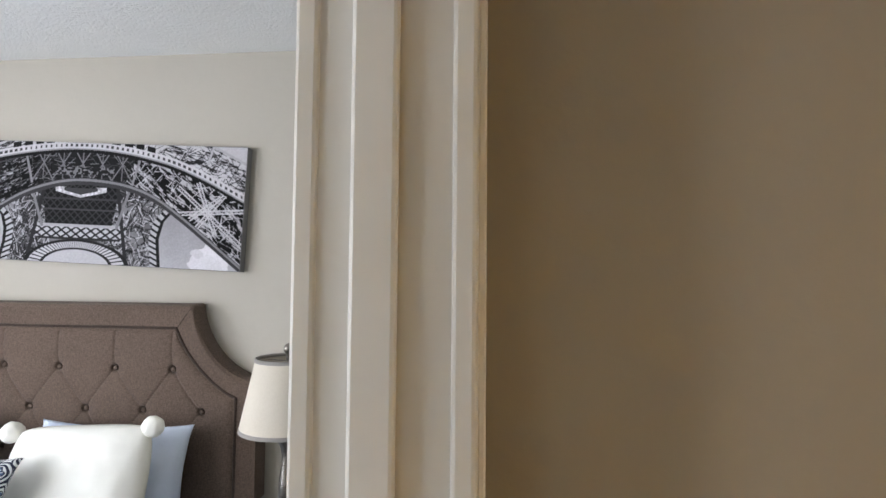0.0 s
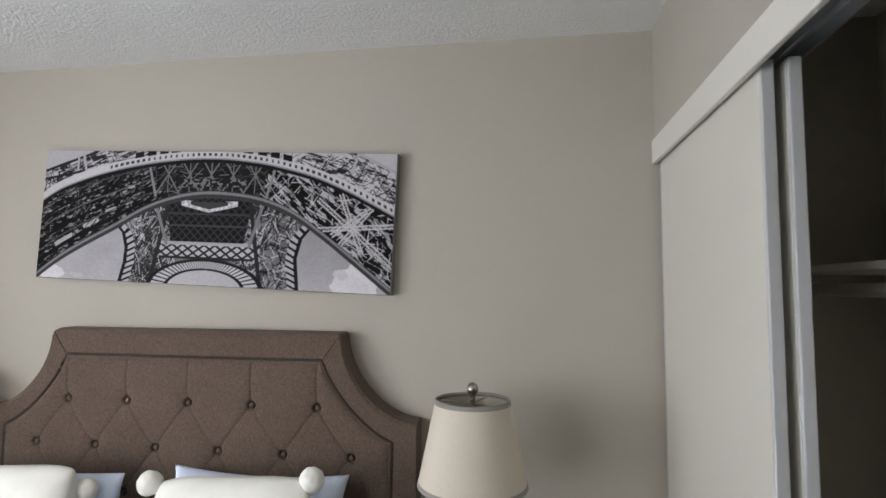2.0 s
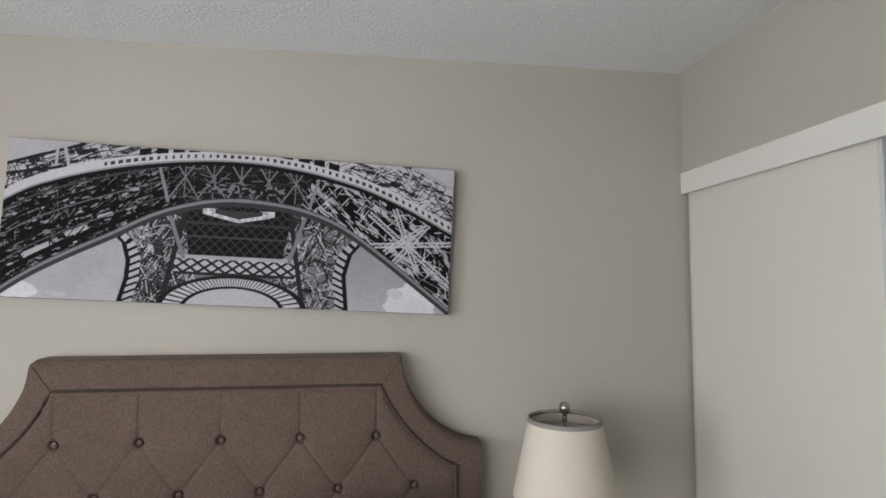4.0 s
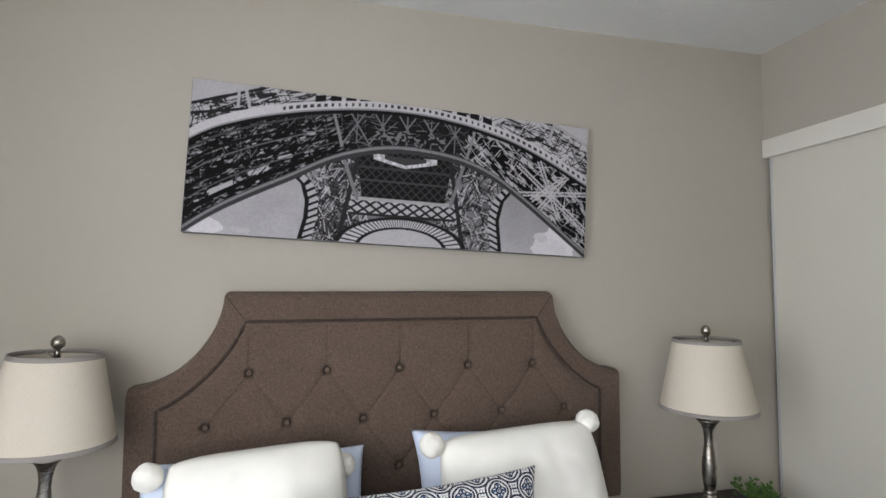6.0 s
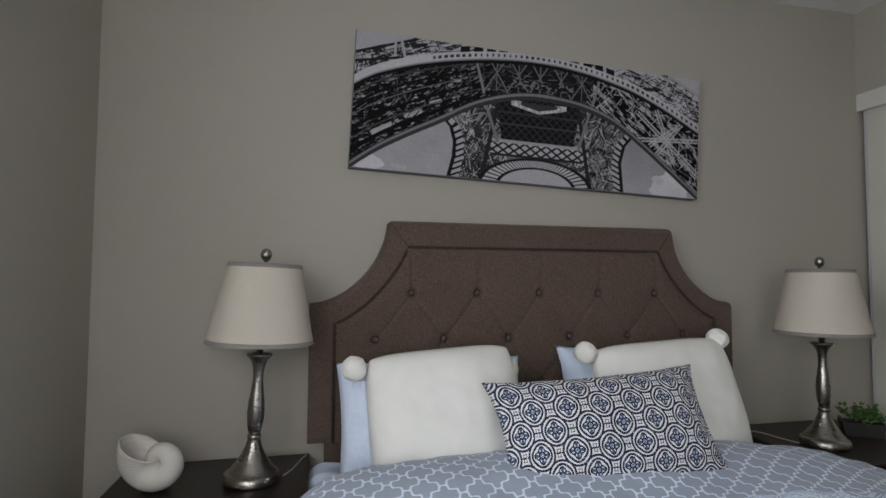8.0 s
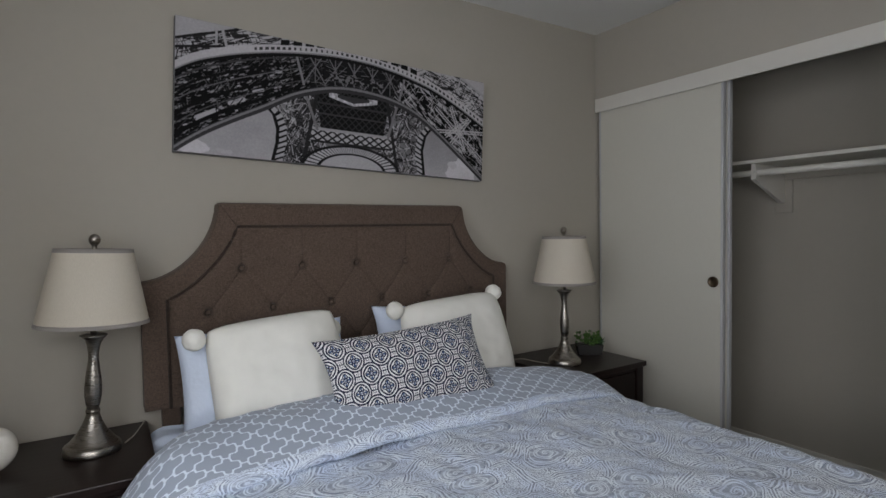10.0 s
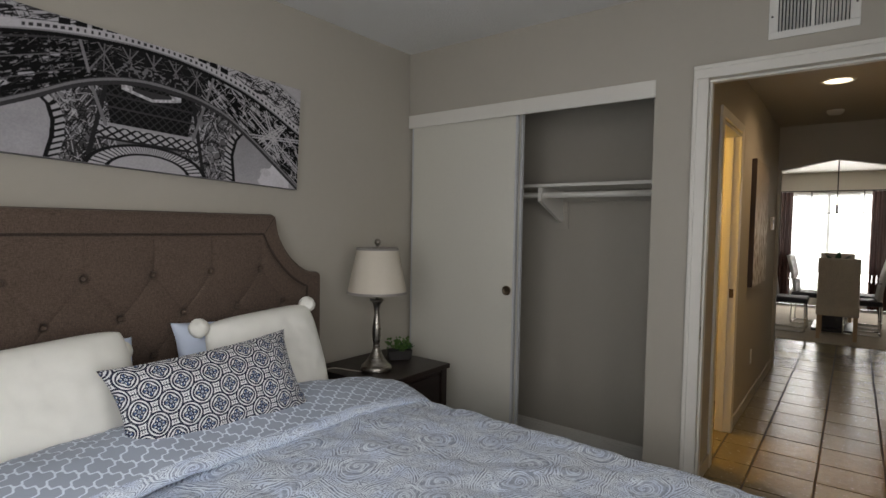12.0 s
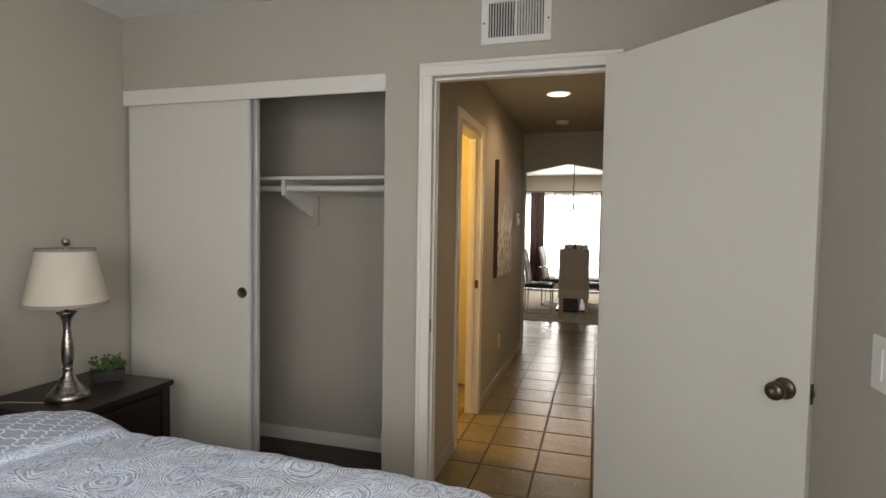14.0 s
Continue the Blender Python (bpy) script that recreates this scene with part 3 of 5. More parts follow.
bath = bmesh.new()
for lo, hi in ((BATH_0 - 0.070, BATH_0 + 0.004), (BATH_1 - 0.004, BATH_1 + 0.070)):
    box(bath, lo, hi, HALL_N - 0.014, HALL_N, 0, DOOR_H, 0.003)
box(bath, BATH_0 - 0.070, BATH_1 + 0.070, HALL_N - 0.014, HALL_N, DOOR_H, DOOR_H + 0.057, 0.003)
for lo, hi in ((BATH_0 - 0.018, BATH_0), (BATH_1, BATH_1 + 0.018)):
    box(bath, lo, hi, HALL_N - 0.003, HALL_N + 0.09, 0, DOOR_H - 0.01, 0.002)
box(bath, BATH_1 - 0.010, BATH_1, HALL_N + 0.035, HALL_N + 0.065, 0, DOOR_H - 0.01, 0.002)
box(bath, BATH_0, BATH_1, HALL_N - 0.003, HALL_N + 0.09, DOOR_H - 0.028, DOOR_H - 0.008, 0.002)
structure("trim_bath_door", "white casing and jamb of the bathroom doorway", bath, M_TRIM, "trim")
structure("trim_bath_strike", "brass strike plate in the bathroom jamb", boxes((BATH_1 - 0.003, BATH_1 + 0.002, HALL_N + 0.004, HALL_N + 0.030, 0.93, 0.99)), M_BRONZE, "strike plate")

base = bmesh.new()
for s in ((WEST, EAST, SOUTH, SOUTH + 0.012, 0, 0.085), (WEST, WEST + 0.012, SOUTH + 0.012, NORTH, 0, 0.085),
          (WEST + 0.012, EAST, NORTH - 0.012, NORTH, 0, 0.085), (EAST - 0.012, EAST, SOUTH + 0.012, DOOR_S - 0.06, 0, 0.085), (EAST - 0.012, EAST, DOOR_N + 0.06, CLOSET_S, 0, 0.085),
          (FAR_X - 0.012, FAR_X, DIN_S, DIN_N, 0, 0.085)):
    box(base, *s, 0.003)
hall_base = bmesh.new()
for s in ((HALL_X + 0.02, BATH_0 - 0.072, HALL_N - 0.012, HALL_N, 0, 0.085), (BATH_1 + 0.072, ARCH_X, HALL_N - 0.012, HALL_N, 0, 0.085),
          (HALL_X + 0.02, ARCH_X, HALL_S, HALL_S + 0.012, 0, 0.085), (ARCH_X - 0.012, ARCH_X, 0.562, HALL_N - 0.012, 0, 0.085)):
    box(hall_base, *s, 0.003)
structure("baseboard_hall", "greige painted baseboard along the hall walls", hall_base, M_WALL, "baseboard")
structure("baseboard", "low painted baseboard along the walls", base, M_TRIM, "baseboard")
cb = bmesh.new()
for z0, z1, d in ((0, 0.045, 0.015), (0.045, 0.062, 0.012), (0.062, 0.082, 0.009)):
    box(cb, CLOSET_BACK - d, CLOSET_BACK, HALL_N + 0.08, NORTH, z0, z1, 0.002)
structure("baseboard_closet", "white stepped baseboard at the back of the closet", cb, M_TRIM, "baseboard")

# assumed bedroom windows, unseen behind the walk; two added to balance the light
def sliding_window(name, m, w):
    """Centred on local x, the room on the +y side of the wall's face."""
    win = thing(name, "unseen white framed sliding window, added for the bedroom's daylight", "window", m, kind="structure")
    h = w / 2
    wf = bmesh.new()
    for x0, x1, z0, z1 in ((-h, h, WIN_Z0, WIN_Z0 + 0.05), (-h, h, WIN_Z1 - 0.05, WIN_Z1), (-h, 0.05 - h, WIN_Z0 + 0.05, WIN_Z1 - 0.05),
                           (h - 0.05, h, WIN_Z0 + 0.05, WIN_Z1 - 0.05), (-0.025, 0.025, WIN_Z0 + 0.05, WIN_Z1 - 0.05)):
        box(wf, x0, x1, 0.01 - T, -0.07, z0, z1, 0.004)
    part("window_frame", wf, M_PLASTIC, win)
    for x0, x1 in ((0.05 - h, -0.025), (0.025, h - 0.05)):
        pane = part("pane", boxes((x0, x1, -0.094, -0.089, WIN_Z0 + 0.05, WIN_Z1 - 0.05)), M_GLASS, win)
        pane.visible_shadow = False
    part("window_sill", box(bmesh.new(), -h - 0.03, h + 0.03, -0.06, 0.03, WIN_Z0 - 0.025, WIN_Z0, 0.004), M_TRIM, win)


sliding_window("window_1", pose((WIN_X0 + WIN_X1) / 2, SOUTH, 0), WIN_X1 - WIN_X0)
sliding_window("window_2", pose(WEST, (WEST_Y0 + WEST_Y1) / 2, 0, 0, 0, -90), WEST_Y1 - WEST_Y0)


# ---------------------------------------------------------------- closet
def sliding_door(x0, y0, y1, label, pull):
    d = thing("closet_door", label, "sliding door", pose(x0, y0, 0.015))
    w, h = y1 - y0, 2.0
    part("panel", box(bmesh.new(), 0, 0.018, 0.012, w - 0.012, 0, h, 0.002), M_DOOR, d)
    for a, b in ((0, 0.012), (w - 0.012, w)):
        part("edge_trim", box(bmesh.new(), -0.001, 0.024, a, b, 0, h, 0.003), M_EDGE, d, "satin grey metal edge trim")
    if pull:
        cup = bmesh.new()
        lathe(cup, [(0.0275, 0.0), (0.0275, 0.004), (0.024, 0.005), (0.020, 0.0035), (0.017, 0.001), (0.003, 0.0006)], 28)
        part("finger_pull", cup, M_BRONZE, d, "round recessed bronze finger pull", True, pose(-0.0005, 0.047, 1.016, 0, -90, 0))
    return d


sliding_door(0.105, 1.432, 2.191, "plain off-white sliding closet door with a round pull", True)
sliding_door(0.150, 1.424, 2.182, "plain off-white sliding closet door behind another", False)
structure("trim_closet_header", "white fascia board over the closet opening", box(bmesh.new(), EAST - 0.010, EAST + 0.004, CLOSET_S - 0.004, NORTH - 0.002, 1.992, 2.071, 0.003), M_TRIM, "trim")
rail = bmesh.new()
for x0, x1, z0, z1 in ((0.10, 0.188, 2.046, 2.054), (0.10, 0.104, 2.02, 2.046), (0.140, 0.144, 2.02, 2.046), (0.184, 0.188, 2.02, 2.046)):
    box(rail, x0, x1, CLOSET_S + 0.002, NORTH - 0.004, z0, z1)
structure("trim_closet_track", "twin aluminium track for the sliding closet doors", rail, M_TRACK, "track")
shelf = thing("closet_shelf", "white painted closet shelf with a hanging rod and bracket", "shelf", pose(0, 0, 0))
part("board", box(bmesh.new(), 0.42, CLOSET_BACK - 0.001, HALL_N + 0.082, NORTH - 0.002, 1.626, 1.645, 0.002), M_TRIM, shelf)
part("cleat", box(bmesh.new(), CLOSET_BACK - 0.02, CLOSET_BACK - 0.001, HALL_N + 0.082, NORTH - 0.002, 1.555, 1.625, 0.002), M_WALL, shelf)
rod = bmesh.new()
tube(rod, [(0.475, HALL_N + 0.082, 1.580), (0.475, NORTH - 0.002, 1.580)], 0.017, 16)
part("rod", rod, M_TRIM, shelf, "white painted wooden hanging rod", True)
br = bmesh.new()
side = [bm_v for bm_v in (br.verts.new((0.445, 1.455, 1.6255)), br.verts.new((CLOSET_BACK - 0.02, 1.455, 1.6255)), br.verts.new((CLOSET_BACK - 0.02, 1.455, 1.425)), br.verts.new((CLOSET_BACK - 0.045, 1.455, 1.425)), br.verts.new((0.445, 1.455, 1.545)))]
face = br.faces.new(side)
made = bmesh.ops.extrude_face_region(br, geom=[face])
bmesh.ops.translate(br, verts=[v for v in made["geom"] if isinstance(v, bmesh.types.BMVert)], vec=(0, 0.022, 0))
part("bracket", br, M_TRIM, shelf, "white wedge shaped shelf bracket")
part("back_plate", box(bmesh.new(), CLOSET_BACK - 0.02, CLOSET_BACK - 0.001, 1.420, 1.505, 1.372, 1.554, 0.002), M_WALL, shelf)


# ---------------------------------------------------------------- bedroom door
def door_leaf():
    """Hung at the south jamb and swung back against the south wall."""
    hinge, free = Vector((-0.036, -0.250, 0)), Vector((-0.545, -0.800, 0))
    way = free - hinge
    w = way.length
    d = thing("bedroom_door", "plain white flush bedroom door swung wide open", "door", pose(hinge.x, hinge.y, 0.012, 0, 0, math.degrees(math.atan2(way.y, way.x))))
    part("leaf", box(bmesh.new(), 0, w, -0.000, 0.035, 0, 2.022, 0.0015), M_DOOR, d)
    for side, sign in ((0.0, -1), (0.035, 1)):
        knob = part("door_knob", lathe(bmesh.new(), [(0.030, 0), (0.031, 0.004), (0.026, 0.009), (0.013, 0.013), (0.0115, 0.030), (0.019, 0.036), (0.0255, 0.046), (0.0255, 0.058), (0.021, 0.064), (0.010, 0.066)], 32), M_BRONZE, d, "round aged bronze door knob", True,
                                 pose(w - 0.062, side, 0.935, 90 if sign < 0 else -90, 0, 0))
        part("keyhole", lathe(bmesh.new(), [(0.007, 0.0), (0.007, 0.002), (0.005, 0.003)], 16), M_NICKEL, knob, "", True, pose(0, 0, 0.0655))
    part("latch_plate", box(bmesh.new(), w - 0.0005, w + 0.0012, 0.006, 0.029, 0.905, 0.962), M_BRONZE, d)
    part("latch_bolt", box(bmesh.new(), w + 0.001, w + 0.011, 0.012, 0.023, 0.925, 0.941, 0.002), M_BRONZE, d)
    for z in (0.22, 1.02, 1.82):
        h = bmesh.new()
        tube(h, [(-0.006, 0.036, z - 0.045), (-0.006, 0.036, z + 0.045)], 0.006, 12)
        box(h, -0.003, 0.001, 0.004, 0.036, z - 0.044, z + 0.044)
        part("hinge", h, M_BRONZE, d, "bronze butt hinge")
    return d


door_leaf()
switch = thing("light_switch", "white rocker light switch plate on the wall", "light switch", pose(-0.906, SOUTH, 1.115))
part("plate", box(bmesh.new(), -0.06, 0.06, 0, 0.006, -0.058, 0.058, 0.004), M_PLASTIC, switch)
for x in (-0.026, 0.026):
    part("rocker", box(bmesh.new(), x - 0.0165, x + 0.0165, 0.004, 0.009, -0.033, 0.033, 0.002), M_PLASTIC, switch)

vent = thing("ceiling_vent_register", "white steel air register on the wall over the door", "air vent", pose(EAST, 0.117, 2.262))
vb = bmesh.new()
W, H = 0.148, 0.100
for s in ((-W, W, -H, -H + 0.028), (-W, W, H - 0.028, H), (-W, -W + 0.032, -H + 0.028, H - 0.028), (W - 0.032, W, -H + 0.028, H - 0.028), (-0.006, 0.006, -H + 0.028, H - 0.028)):
    box(vb, -0.009, -0.001, *s, 0.002)
part("frame", vb, M_VENT, vent)
# dark sheet on the uncut wall, in place of the shaded duct
part("backing", boxes((-0.0015, -0.0005, -W + 0.02, W - 0.02, -H + 0.02, H - 0.02)), M_DARK, vent)
slat = mesh_of("slat", box(bmesh.new(), -0.0055, 0.0055, -0.0011, 0.0011, -H + 0.028, H - 0.028), M_VENT)
for k in range(9):
    for sign in (-1, 1):
        piece("slat", slat, vent, pose(-0.0065, sign * (0.014 + 0.0118 * k), 0, 0, 0, 32 * sign))
screw = mesh_of("screw", lathe(bmesh.new(), [(0.004, 0), (0.004, 0.001), (0.002, 0.002)], 10), M_IRON)
for y in (-W + 0.012, W - 0.012):
    piece("screw", screw, vent, pose(-0.009, y, -0.01, 0, -90, 0))


# ---------------------------------------------------------------- bed
BED_X = -1.505
HB = dict(half=0.815, shoulder=1.138, top=1.425, flat=0.552, foot=0.683)


def hb_height(x, inset=0.0):
    """The headboard's outline, or that of its padded panel: flat top, hollow shoulders."""
    a = abs(x)
    half, flat, top, low, bow = (HB["half"] - inset, 0.490, 1.333, 1.075, 1.35) if inset else (HB["half"], HB["flat"], HB["top"], HB["shoulder"], 1.78)
    if a <= flat:
        return top
    k = min(1.0, (a - flat) / (half - flat))
    return low + (top - low) * (1 - (1 - (1 - k) ** bow) ** (1 / bow))


def tuft_depth(x, z, buttons):
    """How far the padding is drawn in by buttons and by the folds between them."""
    d = 0.0
    for bx, bz in buttons:
        r = math.hypot(x - bx, z - bz)
        if r < 0.14:
            d += 0.026 * math.exp(-(r / 0.0130) ** 4) + 0.010 * math.exp(-(r / 0.036) ** 2)
    return d


def fold_depth(x, z, folds):
    d = 0.0
    for (ax, az), (bx, bz) in folds:
        lx, lz = bx - ax, bz - az
        k = max(0.0, min(1.0, ((x - ax) * lx + (z - az) * lz) / (lx * lx + lz * lz)))
        r = math.hypot(x - ax - k * lx, z - az - k * lz)
        d = max(d, 0.0032 * math.exp(-(r / 0.0042) ** 2) + 0.0012 * math.exp(-(r / 0.020) ** 2))
    return d


def headboard():
    hb = thing("headboard", "brown linen upholstered tufted headboard with hollow shoulders", "headboard", pose(BED_X, NORTH - 0.006, 0))
    z0 = HB["foot"]
    rows = [(1.174, [0.237 * k for k in (-2, -1, 0, 1, 2)]), (1.015, [0.2385 * k for k in (-2.5, -1.5, -0.5, 0.5, 1.5, 2.5)]), (0.856, [0.237 * k for k in (-2, -1, 0, 1, 2)])]
    buttons = [(x, z) for z, xs in rows for x in xs]
    folds = [((x, 1.174), (x, 1.345)) for x in rows[0][1]]
    for x in rows[0][1]:
        for s in (-1, 1):
            folds.append(((x, 1.174), (x + s * 0.119, 1.015)))
            folds.append(((x, 0.856), (x + s * 0.119, 1.015)))
    inner = 0.082
    body = bmesh.new()
    n = 132

    def border(u, v):
        # more columns where the shoulders fall steeply
        k, f = abs(2 * u - 1), HB["flat"]
        x = f * k / 0.4 if k < 0.4 else f + (HB["half"] - f) * ((k - 0.4) / 0.6) ** 1.7
        x = math.copysign(x, 2 * u - 1)
        return x, hb_height(x)

    # the frame's shell: front border, rim, back
    def shell(u, v):
        x, top = border(u, v)
        zi = hb_height(x, inner) - 0.012
        if abs(x) < HB["half"] - inner - 0.010:
            path = [(0, z0), (0, top), (-0.058, top), (-0.082, top - 0.006), (-0.090, top - 0.020), (-0.090, (top - 0.02 + zi) / 2), (-0.090, zi), (-0.030, zi - 0.001), (-0.030, z0)]
        else:
            path = [(0, z0), (0, top), (-0.058, top), (-0.082, top - 0.006), (-0.090, top - 0.020), (-0.090, top - 0.05), (-0.090, z0 + 0.02), (-0.084, z0), (0, z0)]
        k = v * (len(path) - 1)
        i = min(int(k), len(path) - 2)
        f = k - i
        a, b = path[i], path[i + 1]
        return x, a[0] + f * (b[0] - a[0]), a[1] + f * (b[1] - a[1])

    surface(body, n, 8, shell)
    for s in (-1, 1):
        x = s * HB["half"]
        top = hb_height(x)
        ring = [body.verts.new((x, y, z)) for y, z in ((0, z0), (0, top), (-0.058, top), (-0.082, top - 0.006), (-0.090, top - 0.020), (-0.090, z0 + 0.02), (-0.084, z0))]
        body.faces.new(ring)
    bmesh.ops.remove_doubles(body, verts=body.verts, dist=0.0004)
    part("border", body, M_LINEN, hb)
    pad = bmesh.new()

    def padded(u, v):
        x = -(HB["half"] - inner) + 2 * (HB["half"] - inner) * u
        top = hb_height(x, inner)
        z = z0 + (top - z0) * v
        edge = min((HB["half"] - inner - abs(x)), top - z)
        puff = 0.018 * (1 - math.exp(-max(edge, 0) / 0.014)) - 0.012
        return x, -0.092 - puff + tuft_depth(x, z, buttons) * (1 if edge > 0.02 else 0) + fold_depth(x, z, folds), z

    surface(pad, 520, 230, padded)
    part("padded_panel", pad, M_LINEN, hb, "deep buttoned linen panel", True)
    line = bmesh.new()
    pts = [(-(HB["half"] - inner), z0)] + [(-(HB["half"] - inner) + 2 * (HB["half"] - inner) * k / 160, None) for k in range(161)] + [(HB["half"] - inner, z0)]
    tube(line, [(x, -0.0900, hb_height(x, inner) if z is None else z) for x, z in pts], 0.0055, 8)
    part("piping", line, M_LINEN_SHADED, hb, "corded piping round the padded panel", True)
    knob = mesh_of("button", lathe(bmesh.new(), [(0.0085, 0), (0.0098, 0.004), (0.0080, 0.008), (0.0030, 0.0100)], 20), M_LINEN, True)
    for x, z in buttons:
        if hb_height(x, inner) - z > 0.03:
            piece("button", knob, hb, pose(x, -0.077, z, 90, 0, 0))
    for x in (-0.76, 0.70):
        part("post", box(bmesh.new(), x, x + 0.06, -0.07, -0.02, 0, z0 + 0.02, 0.003), M_LINEN, hb)
    for s in (-1, 1):
        part("mitre_seam", tube(bmesh.new(), [(s * 0.545, -0.0908, 1.412), (s * 0.492, -0.0908, 1.338)], 0.0014, 6), M_LINEN_SHADED, hb)
    return hb


def wrinkle(x, y, amount):
    slant = x + 0.6 * y
    pucker = abs(noise.noise((slant * 7, (y - 0.6 * x) * 2.6, 6.1)))
    return amount * (noise.noise((x * 2.2, y * 2.2, 0.3)) + 0.55 * noise.noise((x * 5.5 + 3, y * 4.5, 1.7)) + 0.35 * noise.noise((x * 13, y * 11 + 5, 2.9)) + 0.14 * noise.noise((x * 30, y * 27 + 5, 4.9)) - 0.9 * max(0.0, 0.16 - pucker))


def drape(s, half, drop, round_r=0.13):
    """Across the bed: arc length s from the middle to (x, fall below the top)."""
    a = abs(s)
    flat = half - round_r
    if a <= flat:
        return s, 0.0
    arc = round_r * math.pi / 2
    if a <= flat + arc:
        ang = (a - flat) / round_r
        return math.copysign(flat + round_r * math.sin(ang), s), round_r * (1 - math.cos(ang))
    return math.copysign(half + 0.02 * (a - flat - arc), s), round_r + (a - flat - arc)


headboard()
bed = thing("bed", "queen bed with a low dark base and a sheeted mattress", "bed", pose(BED_X, 0, 0))
part("base", box(bmesh.new(), -0.76, 0.76, 0.09, 2.095, 0.06, 0.30, 0.01), M_GREYSEAT, bed)
part("mattress", box(bmesh.new(), -0.765, 0.765, 0.07, 2.10, 0.30, 0.575, 0.045, 4), M_SHEET, bed, "pale blue sheeted mattress", True)


def fitted_sheet(u, v):
    """The sheet over the mattress's head end, pulled into pleats at the corners."""
    s, y = 1.06 * (2 * u - 1), 1.30 + 0.805 * v
    x, fall = drape(s, 0.820, 0.4, 0.07)
    corner = max(0.0, (abs(s) - 0.45) / 0.6)
    pleat = corner * (0.016 * math.sin(46 * y - 14 * s) + 0.009 * math.sin(83 * y + 9 * s + 1))
    sag = 0.006 * noise.noise((s * 6, y * 6, 4.0))
    return x + math.copysign(pleat * min(1.0, fall / 0.05), x), y, max(0.32, 0.620 - fall + sag + pleat * (fall < 0.07))


part("fitted_sheet", surface(bmesh.new(), 120, 70, fitted_sheet), M_SHEET, bed, "pale blue sheet with pleated corners", True)
for x in (-0.70, 0.70):
    for y in (0.18, 2.0):
        part("leg", box(bmesh.new(), x - 0.03, x + 0.03, y - 0.03, y + 0.03, 0, 0.065, 0.004), M_ESPRESSO, bed)


def comforter():
    c = thing("comforter", "pale lavender paisley comforter with its top turned back", "comforter", pose(BED_X, 0, 0))
    top = 0.640
    half, side = 0.865, 1.20
    y_top, y_foot = 1.46, -0.42

    def sheet(u, v):
        s, l = side * (2 * u - 1), y_top + (y_foot - y_top) * v
        x, fall = drape(s, half, 0.4)
        y, fall_y = l, 0.0
        foot = 0.12
        if l < foot:
            d = foot - l
            r = 0.12
            if d < r * math.pi / 2:
                y, fall_y = foot - r * math.sin(d / r), r * (1 - math.cos(d / r))
            else:
                y, fall_y = foot - r - 0.01 * d, r + d - r * math.pi / 2
        crown = 0.028 * max(0.0, 1 - (x / half) ** 2)
        w = wrinkle(x, y, 0.021)
        z = top + crown - max(fall, fall_y) - 0.35 * min(fall, fall_y) + w * (1 if fall < 0.08 else 0.3)
        push = 0.010 * math.sin(9 * l + 2) * (fall > 0.1) * (1 if x > 0 else -1)
        return x + push, y, max(z, 0.13)

    bm = bmesh.new()
    surface(bm, 240, 190, sheet, lambda u, v: (side * (2 * u - 1), (y_foot - y_top) * v))
    body = part("cover", bm, M_PAISLEY, c, "", True)
    thick = body.modifiers.new("thickness", "SOLIDIFY")
    thick.thickness, thick.offset = 0.02, -1

    # the turned-back top: up over a roll at its rear edge, forward, and a rolled paisley hem
    def flap(u, v, hem):
        s = side * 0.985 * (2 * u - 1)
        x, fall = drape(s, half + 0.012, 0.4, 0.14)
        slip = max(0.0, min(1.0, (-x / half - 0.25) / 0.75))
        fold = max(0.0, min(1.0, (x / half - 0.15) / 0.85))
        rear, front = 1.745 + 0.02 * math.sin(5 * s) - 0.16 * slip * slip - 0.17 * fold * fold, 1.385 + 0.012 * math.sin(4 * s + 1)
        if hem:
            path = [(front + 0.018, 0.050), (front + 0.012, 0.047), (front + 0.004, 0.040), (front - 0.003, 0.030), (front - 0.004, 0.018), (front + 0.004, 0.006), (front + 0.03, 0.0)]
        else:
            d = rear - front - 0.017
            path = [(rear - 0.07, -0.01), (rear - 0.02, -0.012), (rear + 0.018, 0.010), (rear + 0.028, 0.042), (rear + 0.012, 0.078), (rear - 0.09 * d, 0.101), (rear - 0.25 * d, 0.115), (rear - 0.45 * d, 0.113), (rear - 0.65 * d, 0.098), (rear - 0.85 * d, 0.073), (rear - d, 0.0505)]
        k = v * (len(path) - 1)
        i = min(int(k), len(path) - 2)
        f = k - i
        y, up = (path[i][n] + f * (path[i + 1][n] - path[i][n]) for n in (0, 1))
        up *= 1 - 0.45 * max(0.0, x / half)
        crown = 0.028 * max(0.0, 1 - (x / half) ** 2)
        w = wrinkle(x + 4, y, 0.015)
        out = up * 0.8 * min(1.0, fall / 0.14)
        return x + math.copysign(out, x), y, max(top + crown - fall + up * (1 - min(1.0, fall / 0.14)) + w, 0.14)

    fl = bmesh.new()
    surface(fl, 150, 40, lambda u, v: flap(u, v, False), lambda u, v: (side * (2 * u - 1), 0.58 * v))
    part("turned_back_lining", fl, M_TRELLIS, c, "grey lining with a pale ogee trellis", True)
    hm = bmesh.new()
    surface(hm, 150, 16, lambda u, v: flap(u, v, True), lambda u, v: (side * (2 * u - 1) + 3.0, 0.16 * v))
    part("hem", hm, M_PAISLEY, c, "", True)
    return c


comforter()


